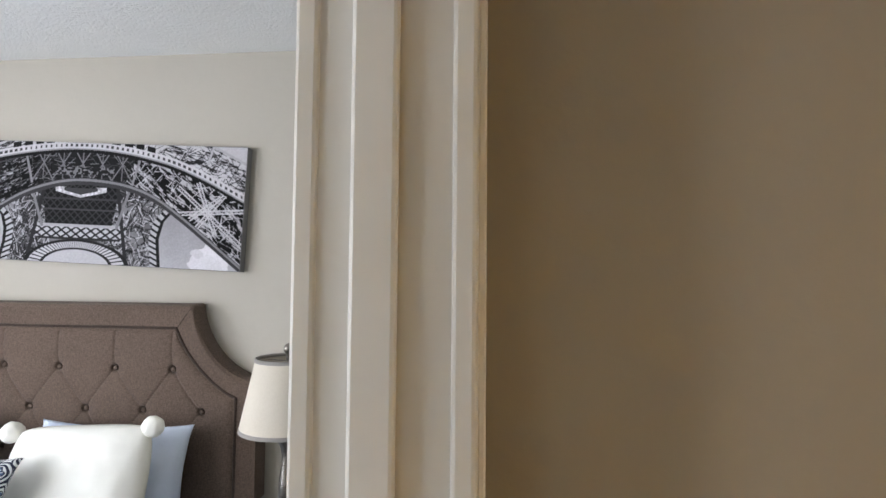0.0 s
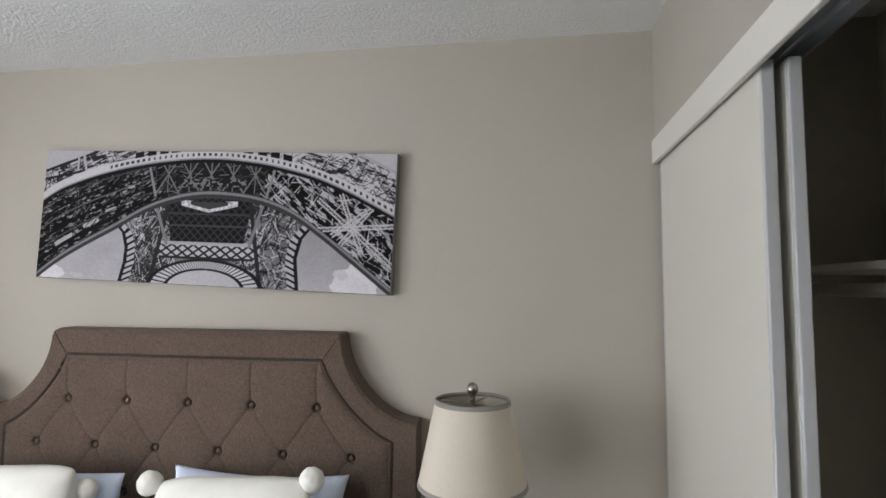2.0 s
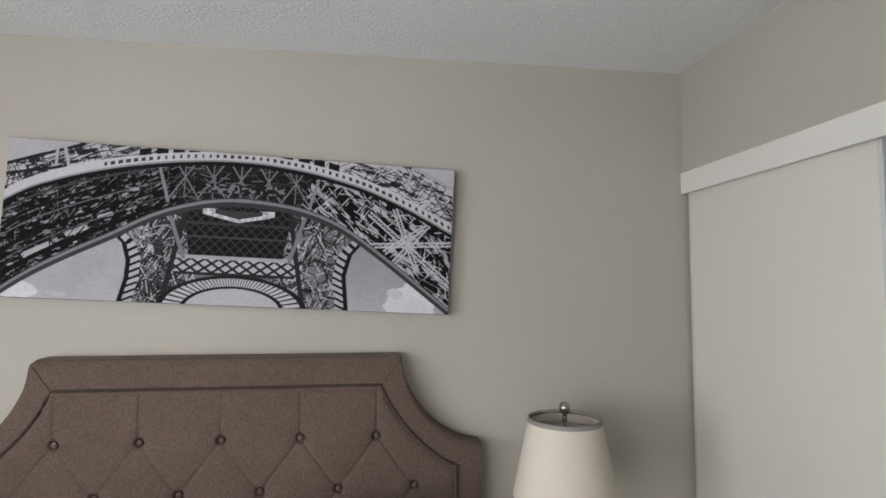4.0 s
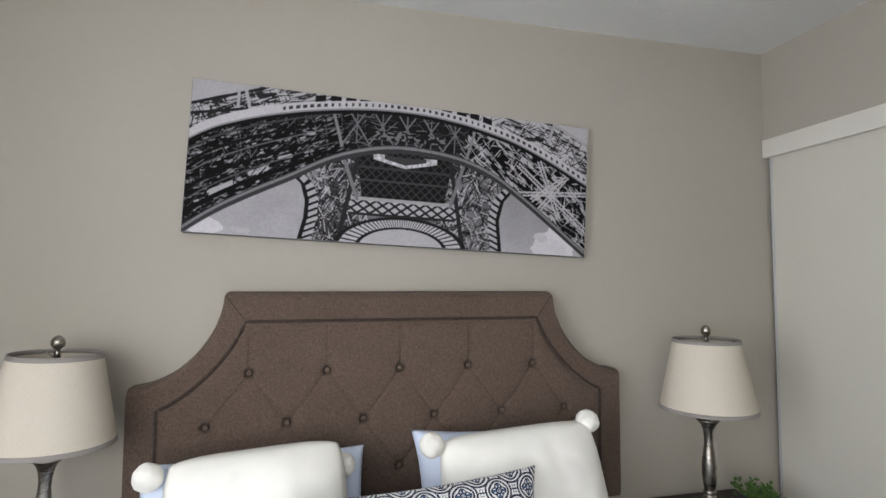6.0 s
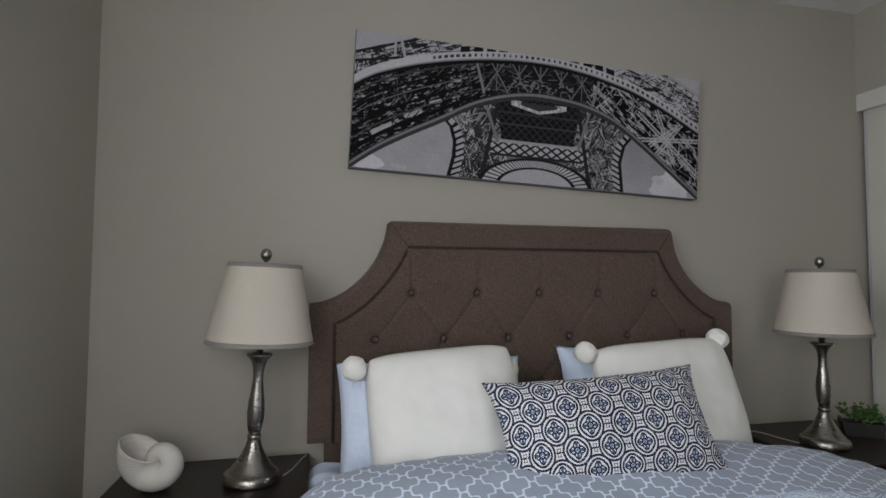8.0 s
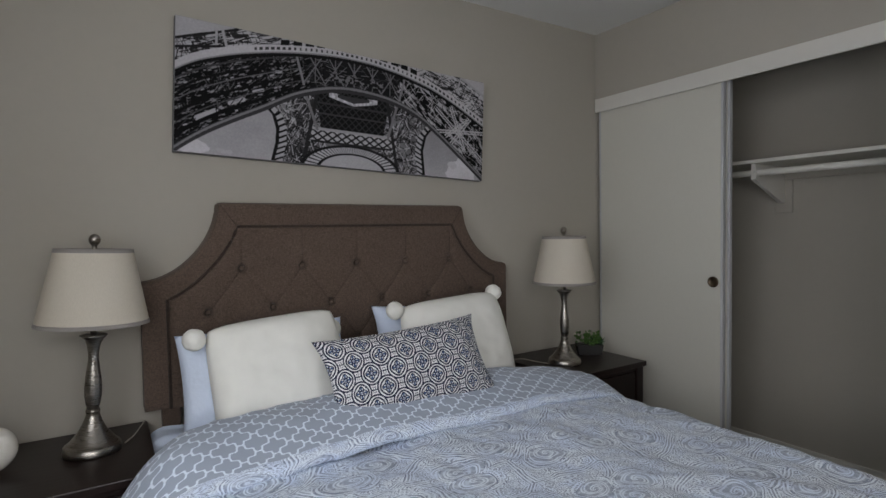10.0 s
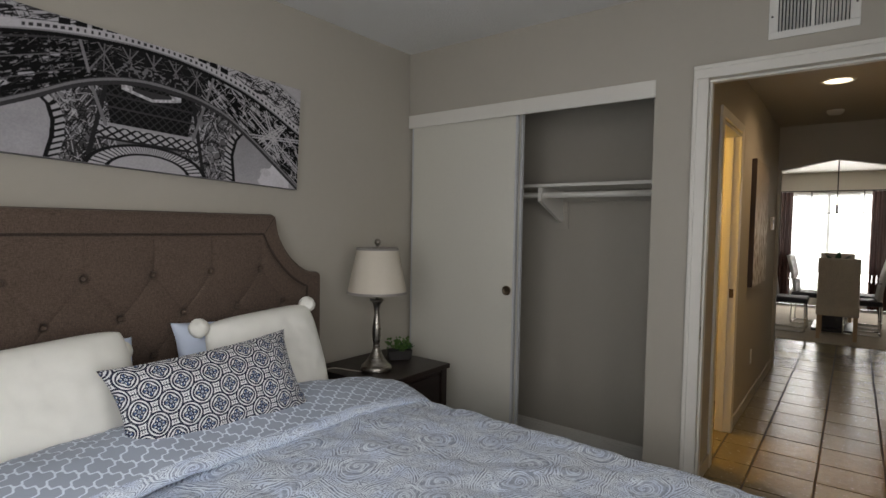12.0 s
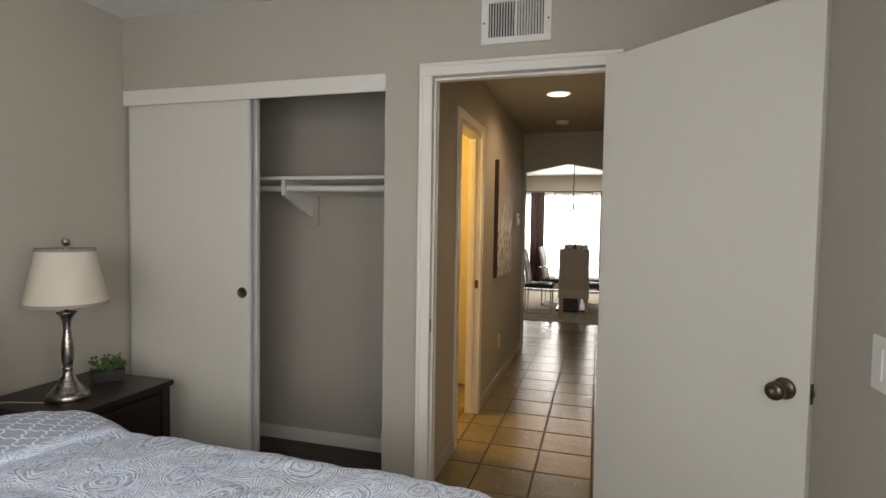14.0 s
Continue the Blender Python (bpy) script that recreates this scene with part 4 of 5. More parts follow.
def cushion(bm, w, h, thick, pinch=0.05, seed=0, n=44, lumps=0.006, soft=0.0):
    """A stuffed cushion in the x-z plane, its lower edge at z = 0, with UV in metres on both faces."""
    layer = bm.loops.layers.uv.verify()
    for side in (-1, 1):
        def place(u, v):
            a, b = 2 * u - 1, 2 * v - 1
            round_off = 1 - soft * (a * b) ** 4
            x = w / 2 * a * (1 - pinch * (1 - b * b) * abs(a) ** 3) * round_off
            z = h / 2 * b * (1 - pinch * (1 - a * a) * abs(b) ** 3) * round_off
            t = max(0.0, (1 - abs(a) ** 2.6) * (1 - abs(b) ** 2.6)) ** 0.55
            lump = lumps * noise.noise((x * 7 + seed, z * 7, side)) * t + 0.5 * lumps * noise.noise((x * 19 + seed, z * 19, side)) * t
            return x, side * (thick / 2 * t + lump), z + h / 2
        surface(bm, n, n, place, lambda u, v: (w * u, h * v))
    bmesh.ops.remove_doubles(bm, verts=bm.verts, dist=0.0005)
    return bm


def pom_pom(seed):
    bm = bmesh.new()
    bmesh.ops.create_icosphere(bm, subdivisions=4, radius=0.036)
    for v in bm.verts:
        v.co *= 1 + 0.07 * noise.noise(v.co * 70 + Vector((seed, 0, 0))) + 0.05 * noise.noise(v.co * 25)
    return bm


def bed_pillow(m, label, seed, h, pinch):
    p = thing("bed_pillow", label, "pillow", m, "sleeping pillows")
    part("pillowcase", cushion(bmesh.new(), 0.60, h, 0.19, pinch, seed, 52, 0.026), M_SHEET, p, "", True)
    return p


def fleece_pillow(m, w, h, label, seed, poms):
    p = thing("throw_pillow", label, "pillow", m, "fleece pillows with pompoms")
    part("cover", cushion(bmesh.new(), w, h, 0.20, 0.004, seed, 52, 0.013, 0.075), M_FLEECE, p, "", True)
    for x, y, z in poms:
        part("pom_pom", pom_pom(seed + x), M_FLEECE, p, "round fleece pompom", True, pose(x, y, z))
    return p


bed_pillow(pose(-1.930, 1.880, 0.610, -14, 0, 4), "pale blue pillow upright against the headboard", 3, 0.37, 0.045)
bed_pillow(pose(-1.185, 1.955, 0.585, -10, 0, 0), "pale blue pillow propped behind a fleece pillow", 8, 0.415, 0.10)
fleece_pillow(pose(-1.904, 1.745, 0.600, -18, -4, 0), 0.458, 0.437, "cream fleece pillow with round pompoms, leaning back", 21, ((-0.258, -0.02, 0.400), (0.222, 0.055, 0.36), (-0.23, 0, 0.02), (0.23, 0.02, 0.02)))
fleece_pillow(pose(-1.165, 1.745, 0.600, -18, -3.5, 0), 0.50, 0.445, "cream fleece pillow with round pompoms beside another", 34, ((-0.265, -0.01, 0.425), (0.240, 0.005, 0.432), (-0.25, 0, 0.02), (0.27, -0.01, 0.03)))
lumbar = thing("lumbar_pillow", "white lumbar pillow printed with blue and black medallions", "pillow", pose(-1.530, 1.515, 0.695, -29, -2.5, 1))
part("cover", cushion(bmesh.new(), 0.645, 0.31, 0.15, 0.10, 55, 50, 0.012), M_MEDAL, lumbar, "", True)


# ---------------------------------------------------------------- nightstands and what stands on them
NS_TOP = 0.630


def nightstand(m):
    w, d = 0.55, 0.50
    n = thing("nightstand", "dark espresso wood nightstand with drawers beside the bed", "nightstand", m, "nightstands")
    part("top", box(bmesh.new(), -w / 2, w / 2, -d, 0, NS_TOP - 0.026, NS_TOP, 0.004), M_ESPRESSO, n)
    for x in (-w / 2 + 0.012, w / 2 - 0.060):
        for y in (-d + 0.012, -0.060):
            part("leg", box(bmesh.new(), x, x + 0.048, y, y + 0.048, 0, NS_TOP - 0.026, 0.003), M_ESPRESSO, n)
    for x in (-w / 2 + 0.020, w / 2 - 0.038):
        part("side_panel", box(bmesh.new(), x, x + 0.018, -d + 0.055, -0.055, 0.10, NS_TOP - 0.026, 0.002), M_ESPRESSO, n)
    part("back_panel", box(bmesh.new(), -w / 2 + 0.055, w / 2 - 0.055, -0.030, -0.018, 0.10, NS_TOP - 0.026), M_ESPRESSO, n)
    part("bottom_shelf", box(bmesh.new(), -w / 2 + 0.055, w / 2 - 0.055, -d + 0.03, -0.03, 0.10, 0.118), M_ESPRESSO, n)
    part("top_rail", box(bmesh.new(), -w / 2 + 0.060, w / 2 - 0.060, -d + 0.018, -d + 0.04, NS_TOP - 0.046, NS_TOP - 0.026, 0.002), M_ESPRESSO, n)
    for z0, z1 in ((0.352, NS_TOP - 0.052), (0.122, 0.346)):
        dr = part("drawer", box(bmesh.new(), -w / 2 + 0.064, w / 2 - 0.064, -d + 0.020, -d + 0.038, z0, z1, 0.003), M_ESPRESSO, n)
        part("drawer_knob", lathe(bmesh.new(), [(0.006, 0), (0.006, 0.012), (0.015, 0.018), (0.015, 0.024), (0.008, 0.028)], 20), M_BRONZE, dr, "small bronze knob", True, pose(0, -d + 0.020, (z0 + z1) / 2, 90, 0, 0))
    return n


left = nightstand(pose(-2.585, 2.190, 0))
copy_thing(left, pose(-0.400, 2.190, 0))


def table_lamp(m):
    l = thing("table_lamp", "brushed nickel table lamp with an ivory tapered shade", "table lamp", m, "bedside lamps")
    part("base", lathe(bmesh.new(), [(0.079, 0.0), (0.080, 0.006), (0.078, 0.022), (0.074, 0.026), (0.070, 0.028), (0.062, 0.036), (0.040, 0.066), (0.026, 0.094), (0.020, 0.112), (0.017, 0.122)], 48), M_NICKEL, l, "", True)
    part("collar", lathe(bmesh.new(), [(0.014, 0.120), (0.019, 0.123), (0.021, 0.128), (0.019, 0.133), (0.014, 0.136)], 32), M_NICKEL, l, "", True)
    part("stem", lathe(bmesh.new(), [(0.015, 0.134), (0.020, 0.150), (0.0235, 0.175), (0.0245, 0.200), (0.0225, 0.230), (0.018, 0.262), (0.0145, 0.290), (0.0150, 0.312), (0.0185, 0.335), (0.0255, 0.352), (0.036, 0.362), (0.038, 0.365), (0.036, 0.368)], 40), M_NICKEL, l, "", True)
    part("neck", lathe(bmesh.new(), [(0.009, 0.365), (0.009, 0.42), (0.013, 0.425), (0.013, 0.46), (0.006, 0.465)], 20), M_NICKEL, l, "", True)
    r0, r1, z0, z1 = 0.154, 0.105, 0.402, 0.636
    shade = bmesh.new()
    steps = 64
    for side, t in ((1, 0.0), (-1, 0.002)):
        lathe(shade, [(r0 - t, z0), (r0 - t + (r1 - r0) * 0.5, (z0 + z1) / 2), (r1 - t, z1)], steps, False)
    sh = part("shade", shade, M_SHADE, l, "ivory linen shade", True)
    for r, z, h in ((r0, z0 - 0.001, 0.012), (r1 + 0.0025, z1 - 0.011, 0.012)):
        k = (r1 - r0) / (z1 - z0)
        part("shade_trim", lathe(bmesh.new(), [(r + 0.0014, z), (r + 0.0016 + k * h, z + h), (r - 0.004 + k * h, z + h), (r - 0.004, z), (r + 0.0014, z)], steps, False), M_BAND, sh, "grey trim band", True)
    spider = bmesh.new()
    for a in (0, 120, 240):
        tube(spider, [(0.006 * math.cos(radians(a)), 0.006 * math.sin(radians(a)), z1 - 0.012), (r1 * math.cos(radians(a)), r1 * math.sin(radians(a)), z1 - 0.004)], 0.0016, 6)
    part("spider", spider, M_NICKEL, l)
    harp = bmesh.new()
    tube(harp, [(0.055 * math.sin(radians(a)) , 0, 0.45 + 0.085 - 0.085 * math.cos(radians(a / 1.0))) for a in range(0, 181, 15)], 0.0018, 6)
    tube(harp, [(-0.055 * math.sin(radians(a)), 0, 0.45 + 0.085 - 0.085 * math.cos(radians(a))) for a in range(0, 181, 15)], 0.0018, 6)
    part("harp", harp, M_NICKEL, l)
    bulb = bmesh.new()
    lathe(bulb, [(0.012, 0.46), (0.015, 0.475), (0.028, 0.505), (0.030, 0.525), (0.022, 0.548), (0.006, 0.556)], 24)
    part("bulb", bulb, M_PLASTIC, l, "unlit white bulb", True)
    part("finial", lathe(bmesh.new(), [(0.007, 0.624), (0.008, 0.638), (0.006, 0.645), (0.013, 0.652), (0.0165, 0.661), (0.0165, 0.669), (0.012, 0.678), (0.004, 0.683)], 28), M_NICKEL, l, "round nickel finial", True)
    return l


lamp = table_lamp(pose(-2.474, 1.975, NS_TOP + 0.001, 0, 2.4, 8))
copy_thing(lamp, pose(-0.486, 1.902, NS_TOP, 0, 0, 65))


def cord(points, label):
    """A lamp cord: a soft curve through a few places."""
    pts = [Vector(p) for p in points]
    run = []
    for a, b, c, d in zip([pts[0]] + pts, pts, pts[1:], pts[2:] + [pts[-1]]):
        for k in range(8):
            t = k / 8
            run.append(0.5 * ((2 * b) + (c - a) * t + (2 * a - 5 * b + 4 * c - d) * t * t + (3 * b - a - 3 * c + d) * t ** 3))
    run.append(pts[-1])
    bm = bmesh.new()
    tube(bm, run, 0.0022, 6)
    ob = new("lamp_cord", mesh_of("lamp_cord", bm, M_CORD, True))
    return tagged(ob, label, "cable")


Z = NS_TOP + 0.0025
cord([(-0.57, 1.93, Z), (-0.60, 2.00, Z + 0.003), (-0.645, 2.05, Z + 0.012), (-0.690, 2.10, Z), (-0.70, 2.19, Z)], "thin clear lamp cord on the nightstand")
cord([(-2.385, 1.99, Z), (-2.36, 2.03, Z + 0.004), (-2.335, 2.10, Z + 0.010), (-2.325, 2.16, Z), (-2.320, 2.19, Z)], "thin clear lamp cord behind the lamp base")


def sea_shell():
    """A nautilus: a tube that grows as it winds in the x-z plane, with its wide mouth open."""
    s = thing("shell_ornament", "glossy white ceramic nautilus shell on the nightstand", "ornament", pose(-2.715, 1.950, NS_TOP, 0, 0, -12))
    bm = bmesh.new()
    rings, steps, turns = 300, 32, 1.75
    loops = []
    for n in range(rings + 1):
        k = n / rings
        ang = 2 * math.pi * turns * (1 - k) + radians(146)
        grow = math.exp(1.02 * (k - 1) * turns)
        centre = 0.062 * grow
        tube_r = 0.054 * grow * (1 + 0.16 * (max(0, k - 0.86) / 0.14) ** 1.6)
        loop = []
        for j in range(steps):
            a = 2 * math.pi * j / steps
            rib = 1 + 0.007 * math.sin(2 * math.pi * k * 62)
            rad, across = tube_r * math.cos(a) * rib, tube_r * 1.15 * math.sin(a) * rib
            loop.append(bm.verts.new(((centre + rad) * math.cos(ang), across, (centre + rad) * math.sin(ang))))
        loops.append(loop)
    for a, b in zip(loops, loops[1:]):
        for j in range(steps):
            bm.faces.new((a[j], a[(j + 1) % steps], b[(j + 1) % steps], b[j]))
    bm.faces.new(loops[0])
    low = min(v.co.z for v in bm.verts)
    for v in bm.verts:
        v.co.z -= low
    ob = part("shell", bm, M_SHELL, s, "", True)
    wall = ob.modifiers.new("thickness", "SOLIDIFY")
    wall.thickness = 0.004
    return s


sea_shell()


def planter():
    p = thing("potted_plant", "small green artificial succulent in a low dark planter", "potted plant", pose(-0.240, 1.965, NS_TOP, 0, 0, -35) @ Matrix.Scale(1.12, 4))
    pot = bmesh.new()
    for hgt, grow in ((0, 0.0),):
        w, d, h = 0.062, 0.034, 0.048
        lo = [pot.verts.new((x * 0.86, y * 0.82, 0)) for x, y in ((-w, -d), (w, -d), (w, d), (-w, d))]
        hi = [pot.verts.new((x, y, h)) for x, y in ((-w, -d), (w, -d), (w, d), (-w, d))]
        lip = [pot.verts.new((x * 0.92, y * 0.88, h)) for x, y in ((-w, -d), (w, -d), (w, d), (-w, d))]
        soil = [pot.verts.new((x * 0.90, y * 0.86, h - 0.010)) for x, y in ((-w, -d), (w, -d), (w, d), (-w, d))]
        pot.faces.new(lo)
        for a, b in ((lo, hi), (hi, lip), (lip, soil)):
            for k in range(4):
                pot.faces.new((a[k], a[(k + 1) % 4], b[(k + 1) % 4], b[k]))
        pot.faces.new(soil)
    bmesh.ops.bevel(pot, geom=pot.edges[:], offset=0.0015, segments=1, affect="EDGES")
    part("pot", pot, M_POT, p)
    rng = random.Random(5)
    for clump in range(9):
        bm = bmesh.new()
        cx, cy = rng.uniform(-0.062, 0.062), rng.uniform(-0.032, 0.032)
        base_z = 0.040
        spiky = clump % 3 == 0
        tall = rng.uniform(0.040, 0.075)
        for leaf in range(26 if not spiky else 20):
            a, lift = rng.uniform(0, 2 * math.pi), rng.uniform(0.25, 1.3)
            length, wide = (rng.uniform(0.030, 0.050), 0.0042) if spiky else (rng.uniform(0.012, 0.020), rng.uniform(0.0055, 0.008))
            start = Vector((cx, cy, base_z + (0.005 if spiky else rng.uniform(0.1, 1.0) * tall)))
            if not spiky:
                start += Vector((math.cos(a), math.sin(a), 0)) * rng.uniform(0.002, 0.016)
            way = Vector((math.cos(a) * math.cos(lift), math.sin(a) * math.cos(lift), math.sin(lift)))
            side = way.cross(Vector((0, 0, 1))).normalized() * wide
            up = side.cross(way).normalized() * wide * 0.5
            tip = bm.verts.new(start + way * length)
            ring = [bm.verts.new(start + way * length * 0.45 + o) for o in (side, up, -side, -up)]
            root = bm.verts.new(start)
            for k in range(4):
                bm.faces.new((tip, ring[k], ring[(k + 1) % 4]))
                bm.faces.new((root, ring[(k + 1) % 4], ring[k]))
        part("leaf_clump", bm, M_LEAF2 if spiky else M_LEAF, p, "spiky dark green rosette" if spiky else "", True)
    return p


planter()


# ---------------------------------------------------------------- wall picture
def smooth_noise(shape, cells, seed):
    """Value noise on a grid of the given shape with (rows, columns) cells."""
    rng = np.random.RandomState(seed)
    g = rng.rand(cells[0] + 2, cells[1] + 2)
    y, x = np.linspace(0, cells[0], shape[0]), np.linspace(0, cells[1], shape[1])
    iy, ix = y.astype(int), x.astype(int)
    fy, fx = (y - iy)[:, None], (x - ix)[None, :]
    fy, fx = fy * fy * (3 - 2 * fy), fx * fx * (3 - 2 * fx)
    a, b, c, d = g[iy][:, ix], g[iy][:, ix + 1], g[iy + 1][:, ix], g[iy + 1][:, ix + 1]
    return (a * (1 - fx) + b * fx) * (1 - fy) + (c * (1 - fx) + d * fx) * fy


def value_noise(a, b, seed):
    """Value noise at any places a, b (arrays), one cell a unit."""
    g = np.random.RandomState(seed).rand(64, 64)
    ia, ib = np.floor(a).astype(int), np.floor(b).astype(int)
    fa, fb = a - ia, b - ib
    fa, fb = fa * fa * (3 - 2 * fa), fb * fb * (3 - 2 * fb)
    p, q, r, t = g[ia % 64, ib % 64], g[(ia + 1) % 64, ib % 64], g[ia % 64, (ib + 1) % 64], g[(ia + 1) % 64, (ib + 1) % 64]
    return (p * (1 - fa) + q * fa) * (1 - fb) + (r * (1 - fa) + t * fa) * fb


def tower_tones(nx, ny):
    """Grey tones of a photograph that looks up under an iron tower: arches, lattice piers and sky."""
    u, v = np.meshgrid(np.linspace(0, 1, nx), np.linspace(0, 1, ny))
    wide = 2.82
    X = u * wide
    up_u = [0, 0.036, 0.141, 0.239, 0.34, 0.444, 0.553, 0.665, 0.782, 0.887, 1.0]
    up_v = [0.369, 0.29, 0.177, 0.105, 0.054, 0.024, 0.024, 0.062, 0.139, 0.258, 0.42]
    lo_u = [0, 0.061, 0.153, 0.236, 0.309, 0.398, 0.476, 0.558, 0.641, 0.728, 0.817, 0.907, 1.0]
    lo_v = [0.985, 0.847, 0.696, 0.575, 0.447, 0.358, 0.32, 0.325, 0.354, 0.436, 0.60, 0.788, 0.985]

    def soft(us, vs):
        line = np.interp(np.linspace(0, 1, 200), us, vs)
        line = np.convolve(np.pad(line, 8, mode="reflect", reflect_type="odd"), np.ones(17) / 17, "valid")
        return np.interp(u, np.linspace(0, 1, 200), line)

    upper, lower = soft(up_u, up_v), soft(lo_u, lo_v)
    pil_l = np.interp(v, [0.50, 0.565, 0.628, 0.738, 0.85, 1.0], [0.205, 0.232, 0.256, 0.268, 0.267, 0.255])
    pil_r = np.interp(v, [0.50, 0.559, 0.631, 0.773, 1.0], [0.80, 0.780, 0.759, 0.747, 0.757])
    shape = u.shape
    speck = smooth_noise(shape, (70, 190), 1)
    patch = smooth_noise(shape, (26, 70), 2)
    broad = smooth_noise(shape, (9, 24), 3)

    def hatch(angle, pitch, width, wob=0.0):
        c, s = math.cos(radians(angle)), math.sin(radians(angle))
        k = (X * c + v * s) / pitch + wob * broad
        return np.abs(k - np.floor(k) - 0.5) < width

    def bar(x0, y0, x1, y1, width, tone, field, mask=None):
        i0, i1 = sorted((x0, x1))
        j0, j1 = sorted((y0, y1))
        pad = width * 1.5
        cols = slice(max(0, int((i0 - pad / wide) * nx)), max(0, int((i1 + pad / wide) * nx) + 2))
        lines = slice(max(0, int((j0 - pad) * ny)), max(0, int((j1 + pad) * ny) + 2))
        gx, gy = X[lines, cols], v[lines, cols]
        ax, ay, bx, by = x0 * wide, y0, x1 * wide, y1
        dx, dy = bx - ax, by - ay
        k = np.clip(((gx - ax) * dx + (gy - ay) * dy) / (dx * dx + dy * dy + 1e-9), 0, 1)
        hit = np.hypot(gx - ax - k * dx, gy - ay - k * dy) < width
        if mask is not None:
            hit &= mask[lines, cols]
        field[lines, cols][hit] = tone

    def strew(mask, box_, count, angles, reach, width, tones):
        """Many short members, light or dark, kept inside a mask."""
        for _ in range(count):
            x, y = rng.uniform(box_[0], box_[1]), rng.uniform(box_[2], box_[3])
            a, r = radians(rng.choice(angles) + rng.uniform(-7, 7)), rng.uniform(*reach)
            bar(x, y, x + r * math.cos(a) / wide, y + r * math.sin(a), rng.uniform(*width), rng.choice(tones), g, mask)

    rng = random.Random(11)
    g = np.full(shape, 0.028)
    above, between, below = v < upper, (v >= upper) & (v < lower), v >= lower
    def grainy(mask, angle, along, across, dark, light, cut):
        """Streaks of light between members that run at an angle."""
        c, w = math.cos(radians(angle)), math.sin(radians(angle))
        p, q = (X * c + v * w) * along, (-X * w + v * c) * across
        n = 0.6 * value_noise(p, q, int(angle) % 50) + 0.4 * value_noise(p * 2.3, q * 2.1, 9)
        tone = dark + (light - dark) * np.clip((n - cut) / 0.12, 0, 1)
        g[mask] = tone[mask]

    # top corners: pale, crossed by many members
    grainy(above & (u < 0.5), -18, 9, 42, 0.06, 0.52, 0.40)
    grainy(above & (u >= 0.5), 20, 9, 42, 0.06, 0.56, 0.38)
    strew(above, (0.0, 0.35, 0.0, 0.38), 420, (-22, -30, -12, 60, 100), (0.05, 0.20), (0.0022, 0.0034), (0.03, 0.05, 0.55, 0.04))
    strew(above, (0.68, 1.0, 0.0, 0.42), 420, (22, 30, 8, 60, 120, 150), (0.05, 0.20), (0.0022, 0.0034), (0.03, 0.05, 0.60, 0.04))
    # the great dark limb between the arches
    grainy(between & (u < 0.36), -24, 26, 84, 0.014, 0.26, 0.60)
    strew(between, (0.0, 0.40, 0.10, 0.95), 640, (-30, -36, -22, 60, 80, 130), (0.04, 0.15), (0.0018, 0.0026), (0.07, 0.12, 0.20, 0.015, 0.012, 0.012))
    for x0, y0, x1, y1, w in ((0.055, 0.735, 0.100, 0.665, 0.020), (0.137, 0.590, 0.172, 0.545, 0.016), (0.20, 0.47, 0.225, 0.445, 0.012), (0.055, 0.30, 0.075, 0.285, 0.014), (0.26, 0.28, 0.275, 0.27, 0.010)):
        bar(x0, y0, x1, y1, w, 0.46, g, between)
    strew(between, (0.03, 0.24, 0.30, 0.80), 60, (-60, 60, 80, 120), (0.05, 0.12), (0.003, 0.005), (0.014,))
    strew(between, (0.02, 0.26, 0.30, 0.85), 34, (-30, -36, -26), (0.01, 0.03), (0.004, 0.007), (0.40, 0.46, 0.34))
    strew(between, (0.36, 0.66, 0.03, 0.34), 140, (0, 45, 135, 10, 170), (0.03, 0.12), (0.002, 0.0028), (0.08, 0.13, 0.20))
    grainy(between & (u >= 0.66), 42, 11, 40, 0.016, 0.46, 0.56)
    strew(between, (0.64, 1.0, 0.08, 0.95), 620, (38, 48, 30, 140, 125, 0, 90), (0.04, 0.16), (0.002, 0.003), (0.30, 0.50, 0.60, 0.02, 0.02, 0.02))
    # long chords that follow the two arches
    part_way = (v - upper) / np.maximum(lower - upper, 0.02)
    for f, w, tone in ((0.16, 0.014, 0.11), (0.30, 0.018, 0.02), (0.42, 0.010, 0.15), (0.58, 0.022, 0.018), (0.70, 0.010, 0.12), (0.84, 0.030, 0.016)):
        g[between & (u < 0.335) & (np.abs(part_way - f) < w)] = tone
    g[above & (v < 0.155 - 1.05 * u)] = 0.50
    g[above & (u > 0.90) & (v < 1.25 * (u - 0.895))] = 0.55
    for x0, y0, x1, y1 in ((0.0, 0.165, 0.155, 0.01), (0.10, 0.06, 0.10, 0.22), (0.115, 0.03, 0.13, 0.20), (0.90, 0.0, 0.885, 0.14), (0.90, 0.0, 1.0, 0.14), (0.0, 0.23, 0.12, 0.16)):
        bar(x0, y0, x1, y1, 0.010, 0.45 if x0 > 0.05 else 0.04, g)
    # crossed girders between the two arches
    mid = between & (u > 0.30) & (u < 0.69)
    keep = g.copy()
    for k in range(5):
        x = 0.345 + 0.062 * k
        bar(x, 0.04, x + 0.062, 0.31, 0.0050, 0.20, keep)
        bar(x + 0.062, 0.04, x, 0.31, 0.0050, 0.20, keep)
        bar(x + 0.031, 0.05, x + 0.031, 0.31, 0.0045, 0.18, keep)
    bar(0.317, 0.10, 0.342, 0.34, 0.010, 0.26, keep)
    bar(0.679, 0.11, 0.658, 0.34, 0.010, 0.26, keep)
    lace = (np.abs(v - 0.232 - 0.9 * (u - 0.5) ** 2) < 0.030) & (u > 0.42) & (u < 0.60)
    keep[lace] = np.where(speck > 0.55, 0.20, 0.03)[lace]
